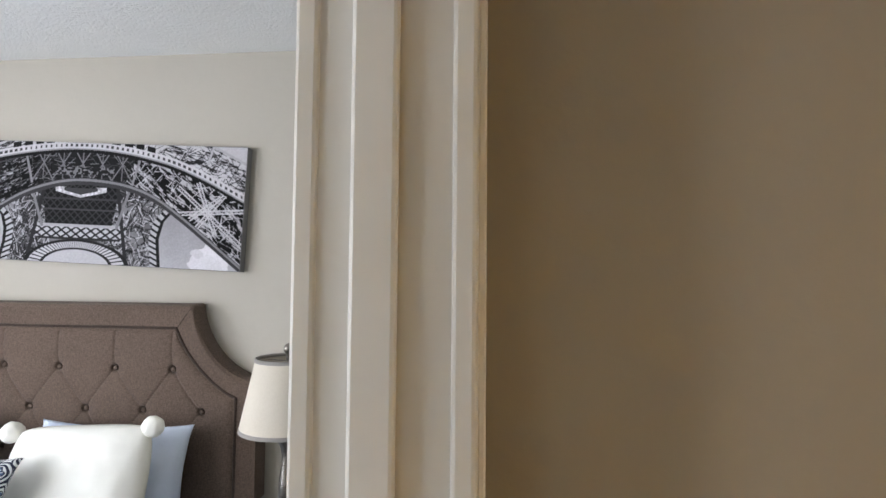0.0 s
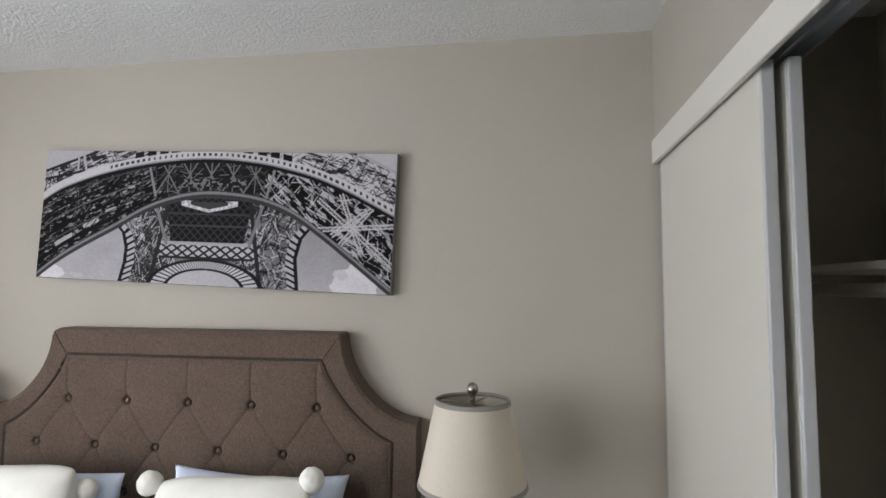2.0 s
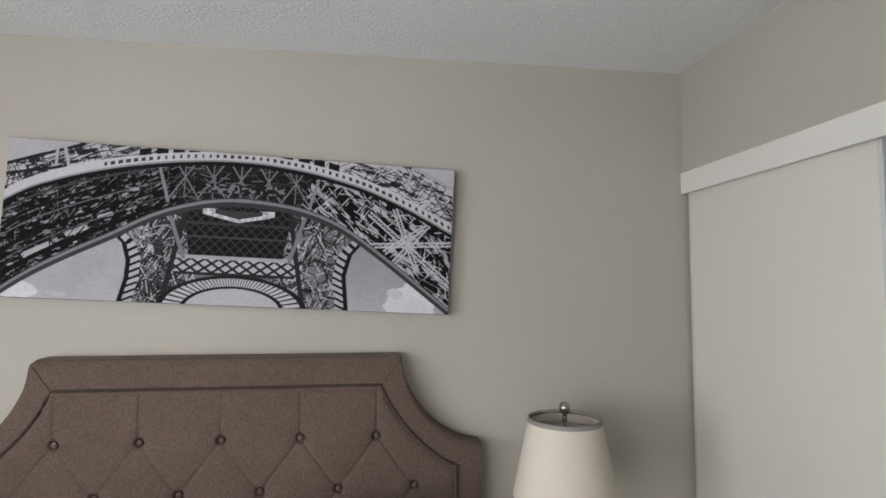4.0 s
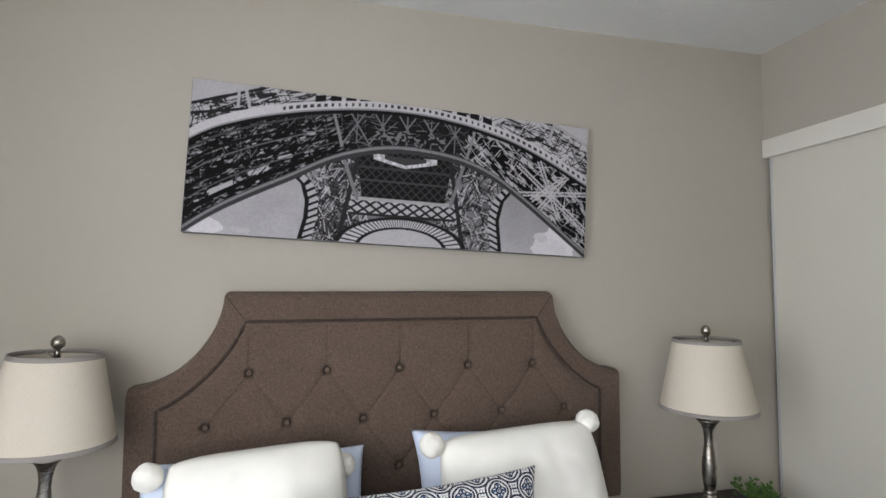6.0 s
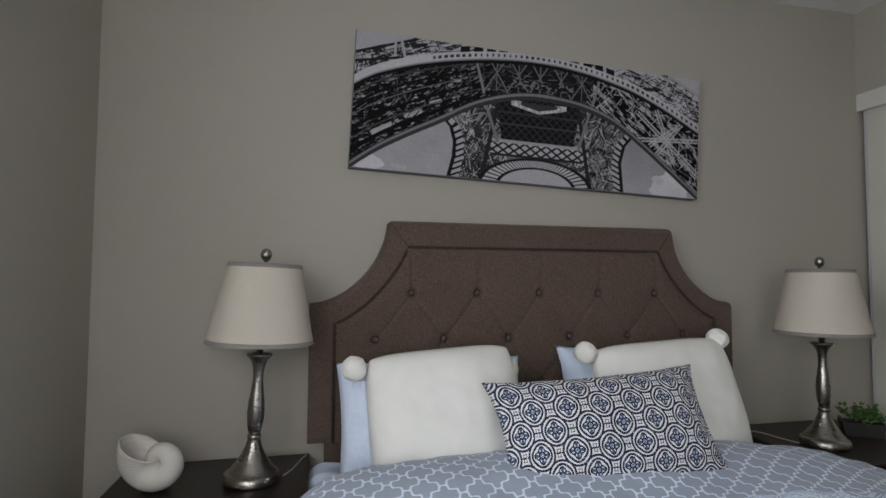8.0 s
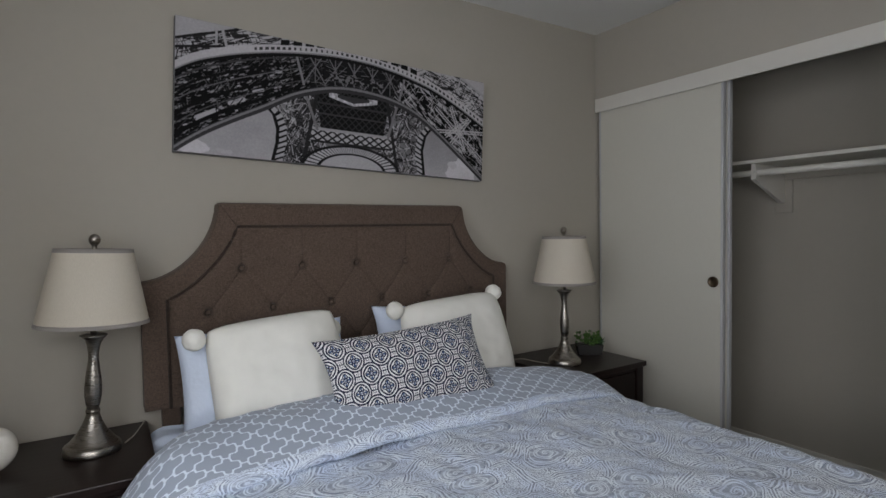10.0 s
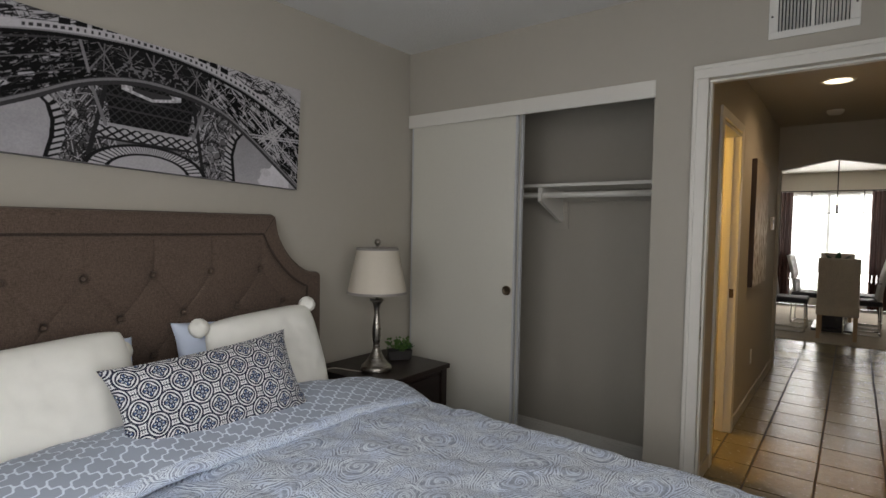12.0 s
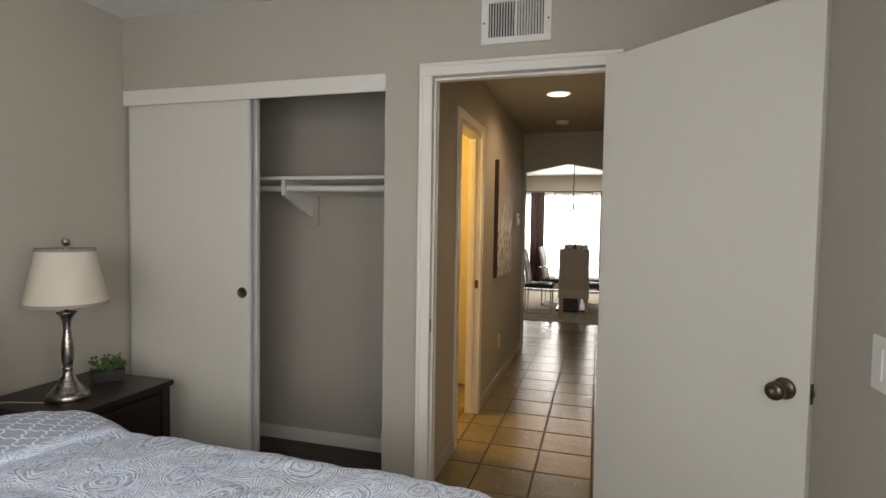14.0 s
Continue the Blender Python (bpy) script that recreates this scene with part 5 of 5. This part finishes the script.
    g[mid] = keep[mid]
    # starburst of girders on the right
    keep = g.copy()
    for x0, y0, x1, y1 in ((0.80, 0.34, 1.0, 0.80), (0.83, 0.78, 0.97, 0.30), (0.80, 0.56, 1.0, 0.52), (0.86, 0.30, 0.92, 0.72), (0.84, 0.60, 0.93, 0.42)):
        dx, dy = (x1 - x0) * wide, y1 - y0
        size = math.hypot(dx, dy)
        ox, oy = -dy / size * 0.013 / wide, dx / size * 0.013
        bar(x0 + ox, y0 + oy, x1 + ox, y1 + oy, 0.0045, 0.58, keep)
        bar(x0 - ox, y0 - oy, x1 - ox, y1 - oy, 0.0045, 0.58, keep)
        steps = int(size / 0.02)
        for n in range(steps):
            k0, k1 = n / steps, (n + 1) / steps
            side = 1 if n % 2 else -1
            bar(x0 + (x1 - x0) * k0 + side * ox, y0 + dy * k0 + side * oy, x0 + (x1 - x0) * k1 - side * ox, y0 + dy * k1 - side * oy, 0.0026, 0.50, keep)
    zone = between & (u > 0.74)
    g[zone] = keep[zone]
    # under the lower arch: the middle, with its two piers
    centre = below & (u > pil_l) & (u < pil_r)
    g[centre] = (0.05 + 0.22 * broad)[centre]
    strew(centre, (0.22, 0.42, 0.38, 1.0), 700, (60, 75, 110, 125, 20, 160), (0.03, 0.10), (0.0022, 0.0034), (0.02, 0.03, 0.45, 0.55, 0.03, 0.02))
    strew(centre, (0.58, 0.80, 0.38, 1.0), 700, (60, 75, 110, 125, 20, 160), (0.03, 0.10), (0.0022, 0.0034), (0.02, 0.03, 0.45, 0.55, 0.03, 0.02))
    block = centre & (u > 0.385 + 0.06 * (v - 0.5)) & (u < 0.615 - 0.06 * (v - 0.5)) & (v < 0.69)
    g[block] = np.where(hatch(45, 0.045, 0.10) | hatch(135, 0.045, 0.10), 0.075, 0.022)[block]
    for y, w, t in ((0.47, 0.008, 0.09), (0.56, 0.006, 0.11), (0.695, 0.014, 0.42), (0.80, 0.010, 0.05)):
        band = centre & (np.abs(v - y) < w) & (u > 0.37) & (u < 0.63)
        g[band] = t
    panel = centre & (v > 0.705) & (v < 0.79) & (u > 0.36) & (u < 0.65)
    g[panel] = np.where(hatch(55, 0.05, 0.16) | hatch(125, 0.05, 0.16), 0.04, 0.50)[panel]
    for x0, x1 in ((0.385, 0.345), (0.615, 0.655)):
        bar(x0, 0.36, x1, 0.98, 0.016, 0.05, g)
    for x0, x1 in ((0.345, 0.385), (0.65, 0.62)):
        keep = g.copy()
        bar(x0, 0.40, x1, 0.70, 0.012, 0.22, keep)
        g[centre] = keep[centre]
    # the platform's pale ring
    e = np.maximum(np.abs(u - 0.500) / 0.080, 0.72 * (np.abs(u - 0.500) / 0.080 + np.abs(v - 0.390) / 0.050))
    ring = (e > 0.66) & (e < 1.0) & (v > 0.372) & below
    g[ring] = (0.30 + 0.5 * speck)[ring]
    g[(e <= 0.62) & (v > 0.38) & below] = 0.10
    # small far arch with its arcade
    e = np.hypot((u - 0.500) * wide / 0.30, (v - 1.035) / 0.145)
    g[(e < 1.0) & centre] = 0.50
    ang = np.arctan2(v - 1.035, (u - 0.500) * wide)
    spoke = np.abs((ang * 12) - np.floor(ang * 12) - 0.5) < 0.33
    arcade = (e >= 1.10) & (e < 1.45) & centre
    g[arcade] = np.where(spoke, 0.55, 0.03)[arcade]
    g[(e >= 1.0) & (e < 1.10) & centre] = 0.028
    g[(np.abs(e - 1.52) < 0.06) & centre] = 0.03
    # open sky on both sides, with clouds
    sky_l, sky_r = below & (u <= pil_l), below & (u >= pil_r)
    g[sky_l] = (0.36 + 0.16 * (v - 0.5) + 0.05 * broad)[sky_l]
    g[sky_r] = (0.30 + 0.30 * (v - 0.55) + 0.04 * broad)[sky_r]
    puff = 0.035 * (patch - 0.5)
    for cx, cy, rx, ry, t in ((0.925, 0.90, 0.050, 0.13, 0.74), (0.895, 0.96, 0.05, 0.07, 0.70), (0.872, 0.88, 0.018, 0.03, 0.62), (0.04, 0.955, 0.045, 0.055, 0.70), (0.125, 0.965, 0.02, 0.02, 0.50), (0.14, 0.75, 0.015, 0.03, 0.46)):
        e = np.hypot((u - cx + puff * 0.4) / rx, (v - cy + puff) / ry)
        cloud = (e < 1) & (sky_l | sky_r)
        g[cloud] = t
    # piers' curved inner edges, laddered
    for edge, sign in ((pil_l, 1), (pil_r, -1)):
        off = sign * (u - edge)
        rung = np.abs((v * 22 + off * 30) - np.floor(v * 22 + off * 30) - 0.5) < 0.30
        strip = (off >= 0.004) & (off < 0.026) & (v > lower) & (v > 0.54)
        g[strip] = np.where(rung, 0.48, 0.025)[strip]
        g[(np.abs(off) < 0.005) & below & (v > 0.54)] = 0.025
    # the two arch bands
    d = v - lower
    g[np.abs(d) < 0.030] = 0.09
    g[np.abs(d + 0.012) < 0.010] = 0.24
    d = v - upper
    g[np.abs(d) < 0.036] = 0.60
    tick = np.abs((u * 62) - np.floor(u * 62) - 0.5) < 0.26 * (0.4 + broad)
    g[(np.abs(d + 0.004) < 0.012) & tick & (u > 0.2)] = 0.10
    g[(d > 0.022) & (d < 0.034)] = 0.30
    g[(d > 0.034) & (d < 0.060)] = 0.022
    for c in (0.285, 0.322, 0.358, 0.392, 0.60, 0.64, 0.675, 0.71):
        hole = (np.abs(u - c) < 0.013) & (d < -0.030) & (d > -0.075)
        g[hole] = 0.025
    g[above & (d < -0.036) & (u > 0.41) & (u < 0.585)] = 0.40
    g *= 0.92 + 0.16 * smooth_noise(shape, (110, 300), 7)
    # a little softness, as print has
    g = (g + np.roll(g, 1, 0) + np.roll(g, 1, 1) + np.roll(g, -1, 0) + np.roll(g, -1, 1)) / 5
    g = np.where(g < 0.12, g * 0.5, g * 0.86)
    return np.clip(g, 0.008, 0.85)


def wall_picture():
    w, h, deep = 1.405, 0.498, 0.040
    p = thing("wall_picture", "black and white canvas of iron tower arches, hung askew", "picture", pose(-1.486, NORTH - 0.002, 1.8305, 0, 2.5, 0))
    part("stretcher", box(bmesh.new(), -w / 2, w / 2, -deep, 0, -h / 2, h / 2, 0.003), M_CANVAS, p, "grey wrapped canvas edge")
    nx, ny = 1060, 376
    tones = tower_tones(nx, ny)
    xs, zs = np.meshgrid(np.linspace(-w / 2 + 0.002, w / 2 - 0.002, nx), np.linspace(h / 2 - 0.002, -h / 2 + 0.002, ny))
    co = np.stack([xs, np.full_like(xs, -deep - 0.0012), zs], -1).reshape(-1, 3)
    n = np.arange(nx * ny).reshape(ny, nx)
    quads = np.stack([n[1:, :-1], n[1:, 1:], n[:-1, 1:], n[:-1, :-1]], -1).reshape(-1, 4)
    data = bpy.data.meshes.new("print")
    data.vertices.add(len(co))
    data.vertices.foreach_set("co", co.ravel())
    data.loops.add(quads.size)
    data.loops.foreach_set("vertex_index", quads.ravel())
    data.polygons.add(len(quads))
    data.polygons.foreach_set("loop_start", np.arange(0, quads.size, 4))
    data.update(calc_edges=True)
    tone = data.attributes.new("tone", "FLOAT_COLOR", "POINT")
    g = tones.ravel()
    tone.data.foreach_set("color", np.stack([g * 1.0, g * 0.975, g * 1.03, np.ones_like(g)], -1).ravel())
    data.materials.append(M_PRINT)
    ob = new("print", data)
    ob.parent = p
    return p


wall_picture()


# ---------------------------------------------------------------- hall
def hall_art_material():
    t = Tree("textured_painting")
    at = t.where()
    x, y, z = t.put("SeparateXYZ", at).outputs
    fleck = t.put("TexVoronoi", Vector=t.put("Mapping", Vector=at, Scale=(1.0, 1.0, 0.45)).outputs[0], Scale=34.0).outputs["Distance"]
    drip = t.noise(t.put("Mapping", Vector=at, Scale=(26.0, 1.0, 5.0)).outputs[0], 1.0, 4.0)
    paint = t.put("MapRange", Value=t.math("ADD", t.math("MULTIPLY", fleck, 0.6), drip), From_Min=0.74, From_Max=0.82).outputs[0]
    lowpart = t.put("MapRange", Value=z, From_Min=0.25, From_Max=-0.05).outputs[0]
    ground = t.mix(t.noise(at, 3.0, 4.0), rgb(0.30, 0.24, 0.17), rgb(0.40, 0.36, 0.30))
    t.set(Base_Color=t.mix(t.math("MULTIPLY", paint, lowpart), ground, rgb(0.74, 0.72, 0.68)), Roughness=0.6)
    t.bump(t.math("ADD", paint, drip), 0.5, 0.004)
    return t.mat


art = thing("hall_painting", "tall canvas with pale flecks on a taupe ground", "painting", pose(2.50, HALL_N - 0.001, 1.445))
part("stretcher", box(bmesh.new(), -0.36, 0.36, -0.034, 0, -0.485, 0.485, 0.003), plain("painted_canvas_edge", (0.07, 0.045, 0.035), 0.7, vary=0.3), art)
part("painting", box(bmesh.new(), -0.357, 0.357, -0.0365, -0.0345, -0.482, 0.482), hall_art_material(), art)
therm = thing("thermostat", "small white thermostat on the hall wall", "thermostat", pose(3.40, HALL_N, 1.46))
part("case", box(bmesh.new(), -0.045, 0.045, -0.026, 0, -0.06, 0.06, 0.008, 3), M_PLASTIC, therm)
part("screen", box(bmesh.new(), -0.025, 0.025, -0.0268, -0.0255, 0.0, 0.035), M_GREYSEAT, therm)
outlet = thing("wall_outlet", "white double power outlet low on the hall wall", "outlet", pose(2.476, HALL_N, 0.366))
part("plate", box(bmesh.new(), -0.035, 0.035, -0.006, 0, -0.057, 0.057, 0.003), M_PLASTIC, outlet)
for z in (-0.02, 0.02):
    part("socket", box(bmesh.new(), -0.016, 0.016, -0.0075, -0.005, z - 0.013, z + 0.013, 0.002), M_PLASTIC, outlet)
down = thing("recessed_light", "lit recessed downlight in the hall ceiling", "ceiling light", pose(2.10, 0.085, HALL_CEIL))
part("trim_ring", lathe(bmesh.new(), [(0.080, -0.001), (0.082, -0.006), (0.100, -0.005), (0.103, -0.001)], 40, False), M_PLASTIC, down, "", True)
part("lens", lathe(bmesh.new(), [(0.003, -0.0035), (0.080, -0.0035), (0.080, -0.001)], 40, False), M_LENS, down, "glowing warm lens")
smoke = thing("smoke_detector", "round white smoke detector on the hall ceiling", "smoke detector", pose(3.2, 0.125, HALL_CEIL))
part("body", lathe(bmesh.new(), [(0.03, -0.036), (0.045, -0.034), (0.058, -0.022), (0.062, -0.008), (0.062, 0.0)], 36), M_PLASTIC, smoke, "", True)


# ---------------------------------------------------------------- dining room
def parsons_chair(m):
    c = thing("parsons_chair", "taupe fabric parsons chair with oak legs", "dining chair", m, "parsons chairs at the table ends")
    part("backrest", box(bmesh.new(), -0.045, 0.045, -0.22, 0.22, 0.42, 1.055, 0.018, 3), M_TAUPE, c, "", True)
    part("seat", box(bmesh.new(), -0.045, 0.45, -0.225, 0.225, 0.315, 0.47, 0.016, 3), M_TAUPE, c, "", True)
    for x in (-0.03, 0.40):
        for y in (-0.212, 0.170):
            part("leg", box(bmesh.new(), x, x + 0.042, y, y + 0.042, 0.010, 0.325, 0.003), M_OAK, c)
    return c


pc = parsons_chair(pose(6.0, 0.090, 0))
copy_thing(pc, pose(8.12, 0.15, 0, 0, 0, 180))


def cantilever_chair(m):
    """Faces local +y; a pale back that curves, on a chrome sled frame."""
    c = thing("dining_chair", "pale grey dining chair with a charcoal seat on a chrome frame", "dining chair", m, "chrome dining chairs")

    def back(u, v):
        x = -0.21 + 0.42 * u
        z = 0.44 + 0.58 * v
        return x, -0.20 - 0.10 * v ** 1.6 + 0.02 * (2 * u - 1) ** 2, z
    bm = bmesh.new()
    surface(bm, 12, 14, back)
    b = part("backrest", bm, M_PALEBACK, c, "pale grey curved back", True)
    sol = b.modifiers.new("thickness", "SOLIDIFY")
    sol.thickness = 0.045
    part("seat", box(bmesh.new(), -0.22, 0.22, -0.20, 0.23, 0.415, 0.485, 0.022, 3), M_GREYSEAT, c, "charcoal seat", True)
    for x in (-0.20, 0.20):
        fr = bmesh.new()
        tube(fr, [(x, -0.19, 0.415), (x, -0.20, 0.024), (x, -0.19, 0.020), (x, 0.20, 0.020), (x, 0.21, 0.03), (x, 0.20, 0.415)], 0.011, 10)
        part("frame_side", fr, M_CHROME, c, "", True)
    cross = bmesh.new()
    tube(cross, [(-0.20, -0.19, 0.030), (0.20, -0.19, 0.030)], 0.009, 8)
    part("crossbar", cross, M_CHROME, c, "", True)
    return c


cc = cantilever_chair(pose(6.45, 0.65, 0, 0, 0, 180))
copy_thing(cc, pose(7.30, 0.46, 0, 0, 0, 176))
copy_thing(cc, pose(6.75, -0.17, 0, 0, 0, 2))
copy_thing(cc, pose(7.42, -0.20, 0, 0, 0, -3))

table = thing("dining_table", "glass topped dining table on a dark pedestal", "dining table", pose(7.05, 0.15, 0))
part("tabletop", box(bmesh.new(), -0.80, 0.80, -0.50, 0.50, 0.738, 0.750, 0.003), M_GLASS, table, "clear glass top")
part("pedestal", box(bmesh.new(), -0.30, 0.30, -0.13, 0.13, 0.05, 0.738, 0.006), M_ESPRESSO, table)
part("foot", box(bmesh.new(), -0.45, 0.45, -0.24, 0.24, 0.010, 0.05, 0.006), M_ESPRESSO, table)
tp = thing("table_plant", "dark leafed plant in a small pot on the glass table", "potted plant", pose(6.85, 0.14, 0.75) @ Matrix.Scale(1.3, 4))
part("pot", lathe(bmesh.new(), [(0.04, 0), (0.055, 0.09), (0.06, 0.16), (0.052, 0.16), (0.05, 0.14)], 24), M_POT, tp, "", True)
rng = random.Random(9)
for k in range(11):
    lf = bmesh.new()
    a, lift, length = 2 * math.pi * k / 11 + rng.uniform(-0.3, 0.3), rng.uniform(0.6, 1.3), rng.uniform(0.15, 0.25)
    surface(lf, 4, 8, lambda u, v: ((0.02 + length * v * math.cos(lift)) * math.cos(a) - (u - 0.5) * 0.055 * math.sin(math.pi * min(1, v * 0.92 + 0.08)) * math.sin(a),
                                     (0.02 + length * v * math.cos(lift)) * math.sin(a) + (u - 0.5) * 0.055 * math.sin(math.pi * min(1, v * 0.92 + 0.08)) * math.cos(a),
                                     0.14 + length * v * math.sin(lift) - 0.05 * v * v * length / 0.2))
    part("leaf", lf, M_LEAF2, tp, "", True)
rug = structure("rug", "beige woven rug under the dining table", box(bmesh.new(), 5.70, 9.2, -1.45, 1.75, -0.004, 0.010, 0.003), M_RUG, "rug")
chan = thing("chandelier", "black iron pendant with a clear rectangular glass shade", "chandelier", pose(6.9, 0.165, 0))
st = bmesh.new()
tube(st, [(0, 0, 1.96), (0, 0, 2.50)], 0.007, 8)
part("stem", st, M_IRON, chan)
part("canopy", lathe(bmesh.new(), [(0.055, 2.475), (0.06, 2.48), (0.06, 2.50)], 24), M_IRON, chan)
fr = bmesh.new()
for y in (-0.30, 0.0, 0.30):
    for z in ((1.66, 1.96),):
        tube(fr, [(-0.12, y, z[0]), (-0.12, y, z[1])], 0.004, 6)
        tube(fr, [(0.12, y, z[0]), (0.12, y, z[1])], 0.004, 6)
for x in (-0.12, 0.12):
    tube(fr, [(x, -0.30, 1.96), (x, 0.30, 1.96)], 0.004, 6)
    tube(fr, [(x, -0.30, 1.66), (x, 0.30, 1.66)], 0.004, 6)
tube(fr, [(-0.12, 0, 1.96), (0.12, 0, 1.96)], 0.006, 6)
part("cage", fr, M_IRON, chan, "thin rectangular iron cage")
part("candle", lathe(bmesh.new(), [(0.012, 1.66), (0.014, 1.70), (0.012, 1.78)], 12), M_IRON, chan)
part("bulb", lathe(bmesh.new(), [(0.010, 1.78), (0.028, 1.815), (0.024, 1.85), (0.006, 1.885)], 16), M_FLAME, chan, "lit warm candle bulb", True)
hang = bmesh.new()
tube(hang, [(0, 0, 1.66), (0, 0, 1.96)], 0.005, 6)
part("hanger", hang, M_IRON, chan)


def curtain(name, y0, y1, x, z0, z1, material, label, waves, deep):
    bm = bmesh.new()
    surface(bm, 90, 14, lambda u, v: (x + deep * math.sin(2 * math.pi * waves * u + 0.6 * math.sin(7 * u)) * (0.7 + 0.3 * v), y0 + (y1 - y0) * (u + 0.01 * v * math.sin(9 * u)), z1 + (z0 - z1) * v))
    ob = new(name, mesh_of(name, bm, material, True))
    return tagged(ob, label, "curtain", "dining room curtains")


curtain("curtain", 0.90, 1.20, FAR_X - 0.14, 0.015, 2.13, M_CURTAIN, "dark brown full length curtain drawn aside", 5, 0.030)
curtain("curtain", -0.62, -0.27, FAR_X - 0.14, 0.015, 2.13, M_CURTAIN, "dark brown full length curtain gathered at the window", 5, 0.034)
sheer = curtain("sheer_curtain", -0.80, 1.40, FAR_X - 0.06, 0.03, 2.12, M_SHEER, "white sheer curtain glowing with daylight", 24, 0.010)
pole = thing("curtain_rod", "dark iron curtain rod with ball ends", "curtain rod", pose(FAR_X - 0.14, 0.3, 2.145))
pr = bmesh.new()
tube(pr, [(0, -1.05, 0), (0, 1.00, 0)], 0.011, 10)
part("pole", pr, M_IRON, pole)
for y in (-1.07, 1.02):
    part("ball", lathe(bmesh.new(), [(0.006, -0.028), (0.022, -0.018), (0.028, 0.0), (0.022, 0.018), (0.006, 0.028)], 16), M_IRON, pole, "", True, pose(0, y, 0))
for y in (-0.98, 0.94):
    part("wall_bracket", box(bmesh.new(), -0.006, 0.14, y - 0.006, y + 0.006, -0.012, 0.0), M_IRON, pole)
dwin = thing("window_3", "wide white framed dining room window", "window", kind="structure")
dwf = bmesh.new()
for s in ((DW0, DW1, DWZ0, DWZ0 + 0.05), (DW0, DW1, DWZ1 - 0.05, DWZ1), (DW0, DW0 + 0.05, DWZ0 + 0.05, DWZ1 - 0.05), (DW1 - 0.05, DW1, DWZ0 + 0.05, DWZ1 - 0.05), (0.325, 0.375, DWZ0 + 0.05, DWZ1 - 0.05)):
    box(dwf, FAR_X + 0.03, FAR_X + 0.08, *s, 0.004)
part("window_frame", dwf, M_PLASTIC, dwin)
for y0, y1 in ((DW0 + 0.05, 0.325), (0.375, DW1 - 0.05)):
    pn = part("pane", boxes((FAR_X + 0.05, FAR_X + 0.055, y0, y1, DWZ0 + 0.05, DWZ1 - 0.05)), M_GLASS, dwin)
    pn.visible_shadow = False


# ---------------------------------------------------------------- floors, piece by piece
PX, PY, X0, Y0 = 0.3055, 0.3130, 0.805 - 3 * 0.3055, -0.2420
GAP = 0.0085
tile_meshes = {}


def tile(x0, x1, y0, y1):
    w, d = round(x1 - x0 - GAP, 4), round(y1 - y0 - GAP, 4)
    if w < 0.01 or d < 0.01:
        return
    if (w, d) not in tile_meshes:
        tile_meshes[w, d] = mesh_of("tile", box(bmesh.new(), -w / 2, w / 2, -d / 2, d / 2, -0.008, 0, 0.0022, 1), M_TILE)
    piece("tile", tile_meshes[w, d], floor_tiles, pose((x0 + x1) / 2, (y0 + y1) / 2, -0.0005 + random.uniform(-0.0006, 0.0003), random.uniform(-0.12, 0.12), random.uniform(-0.12, 0.12), 0))


def lay(xa, xb, ya, yb):
    """Tiles of the common grid, cut at the room's edges."""
    i = math.floor((xa - X0) / PX)
    while X0 + i * PX < xb - 1e-6:
        j = math.floor((ya - Y0) / PY)
        while Y0 + j * PY < yb - 1e-6:
            tile(max(xa, X0 + i * PX), min(xb, X0 + (i + 1) * PX), max(ya, Y0 + j * PY), min(yb, Y0 + (j + 1) * PY))
            j += 1
        i += 1


lay(HALL_X - 0.05, ARCH_X + T, HALL_S, HALL_N)
lay(BATH_0 - 0.06, 2.20, HALL_N, 1.60)
lay(ARCH_X + T, 5.70, -1.15, 1.45)

floor_boards = structure("floor_bedroom", "dark wood plank floor of the bedroom and closet", boxes((WEST, CLOSET_BACK, SOUTH, NORTH, -0.012, -0.010)), M_DARK, "floor")
plank_meshes = {}
x, k = WEST, 0
while x < CLOSET_BACK - 0.01:
    xb = min(x + 0.128, CLOSET_BACK)
    cut = SOUTH + (0.7 + 0.37 * k) % 2.2 + 0.3
    for y0, y1 in ((SOUTH, cut), (cut, NORTH)):
        if x > EAST - 0.1 and y0 < HALL_N + 0.09:
            y0 = HALL_N + 0.09
        if y1 - y0 > 0.05:
            data = mesh_of("plank", box(bmesh.new(), x + 0.001 - (x + xb) / 2, xb - 0.001 - (x + xb) / 2, (y0 - y1) / 2 + 0.001, (y1 - y0) / 2 - 0.001, -0.010, 0, 0.0015, 1), M_PLANK)
            piece("plank", data, floor_boards, pose((x + xb) / 2, (y0 + y1) / 2, 0))
    x, k = xb, k + 1
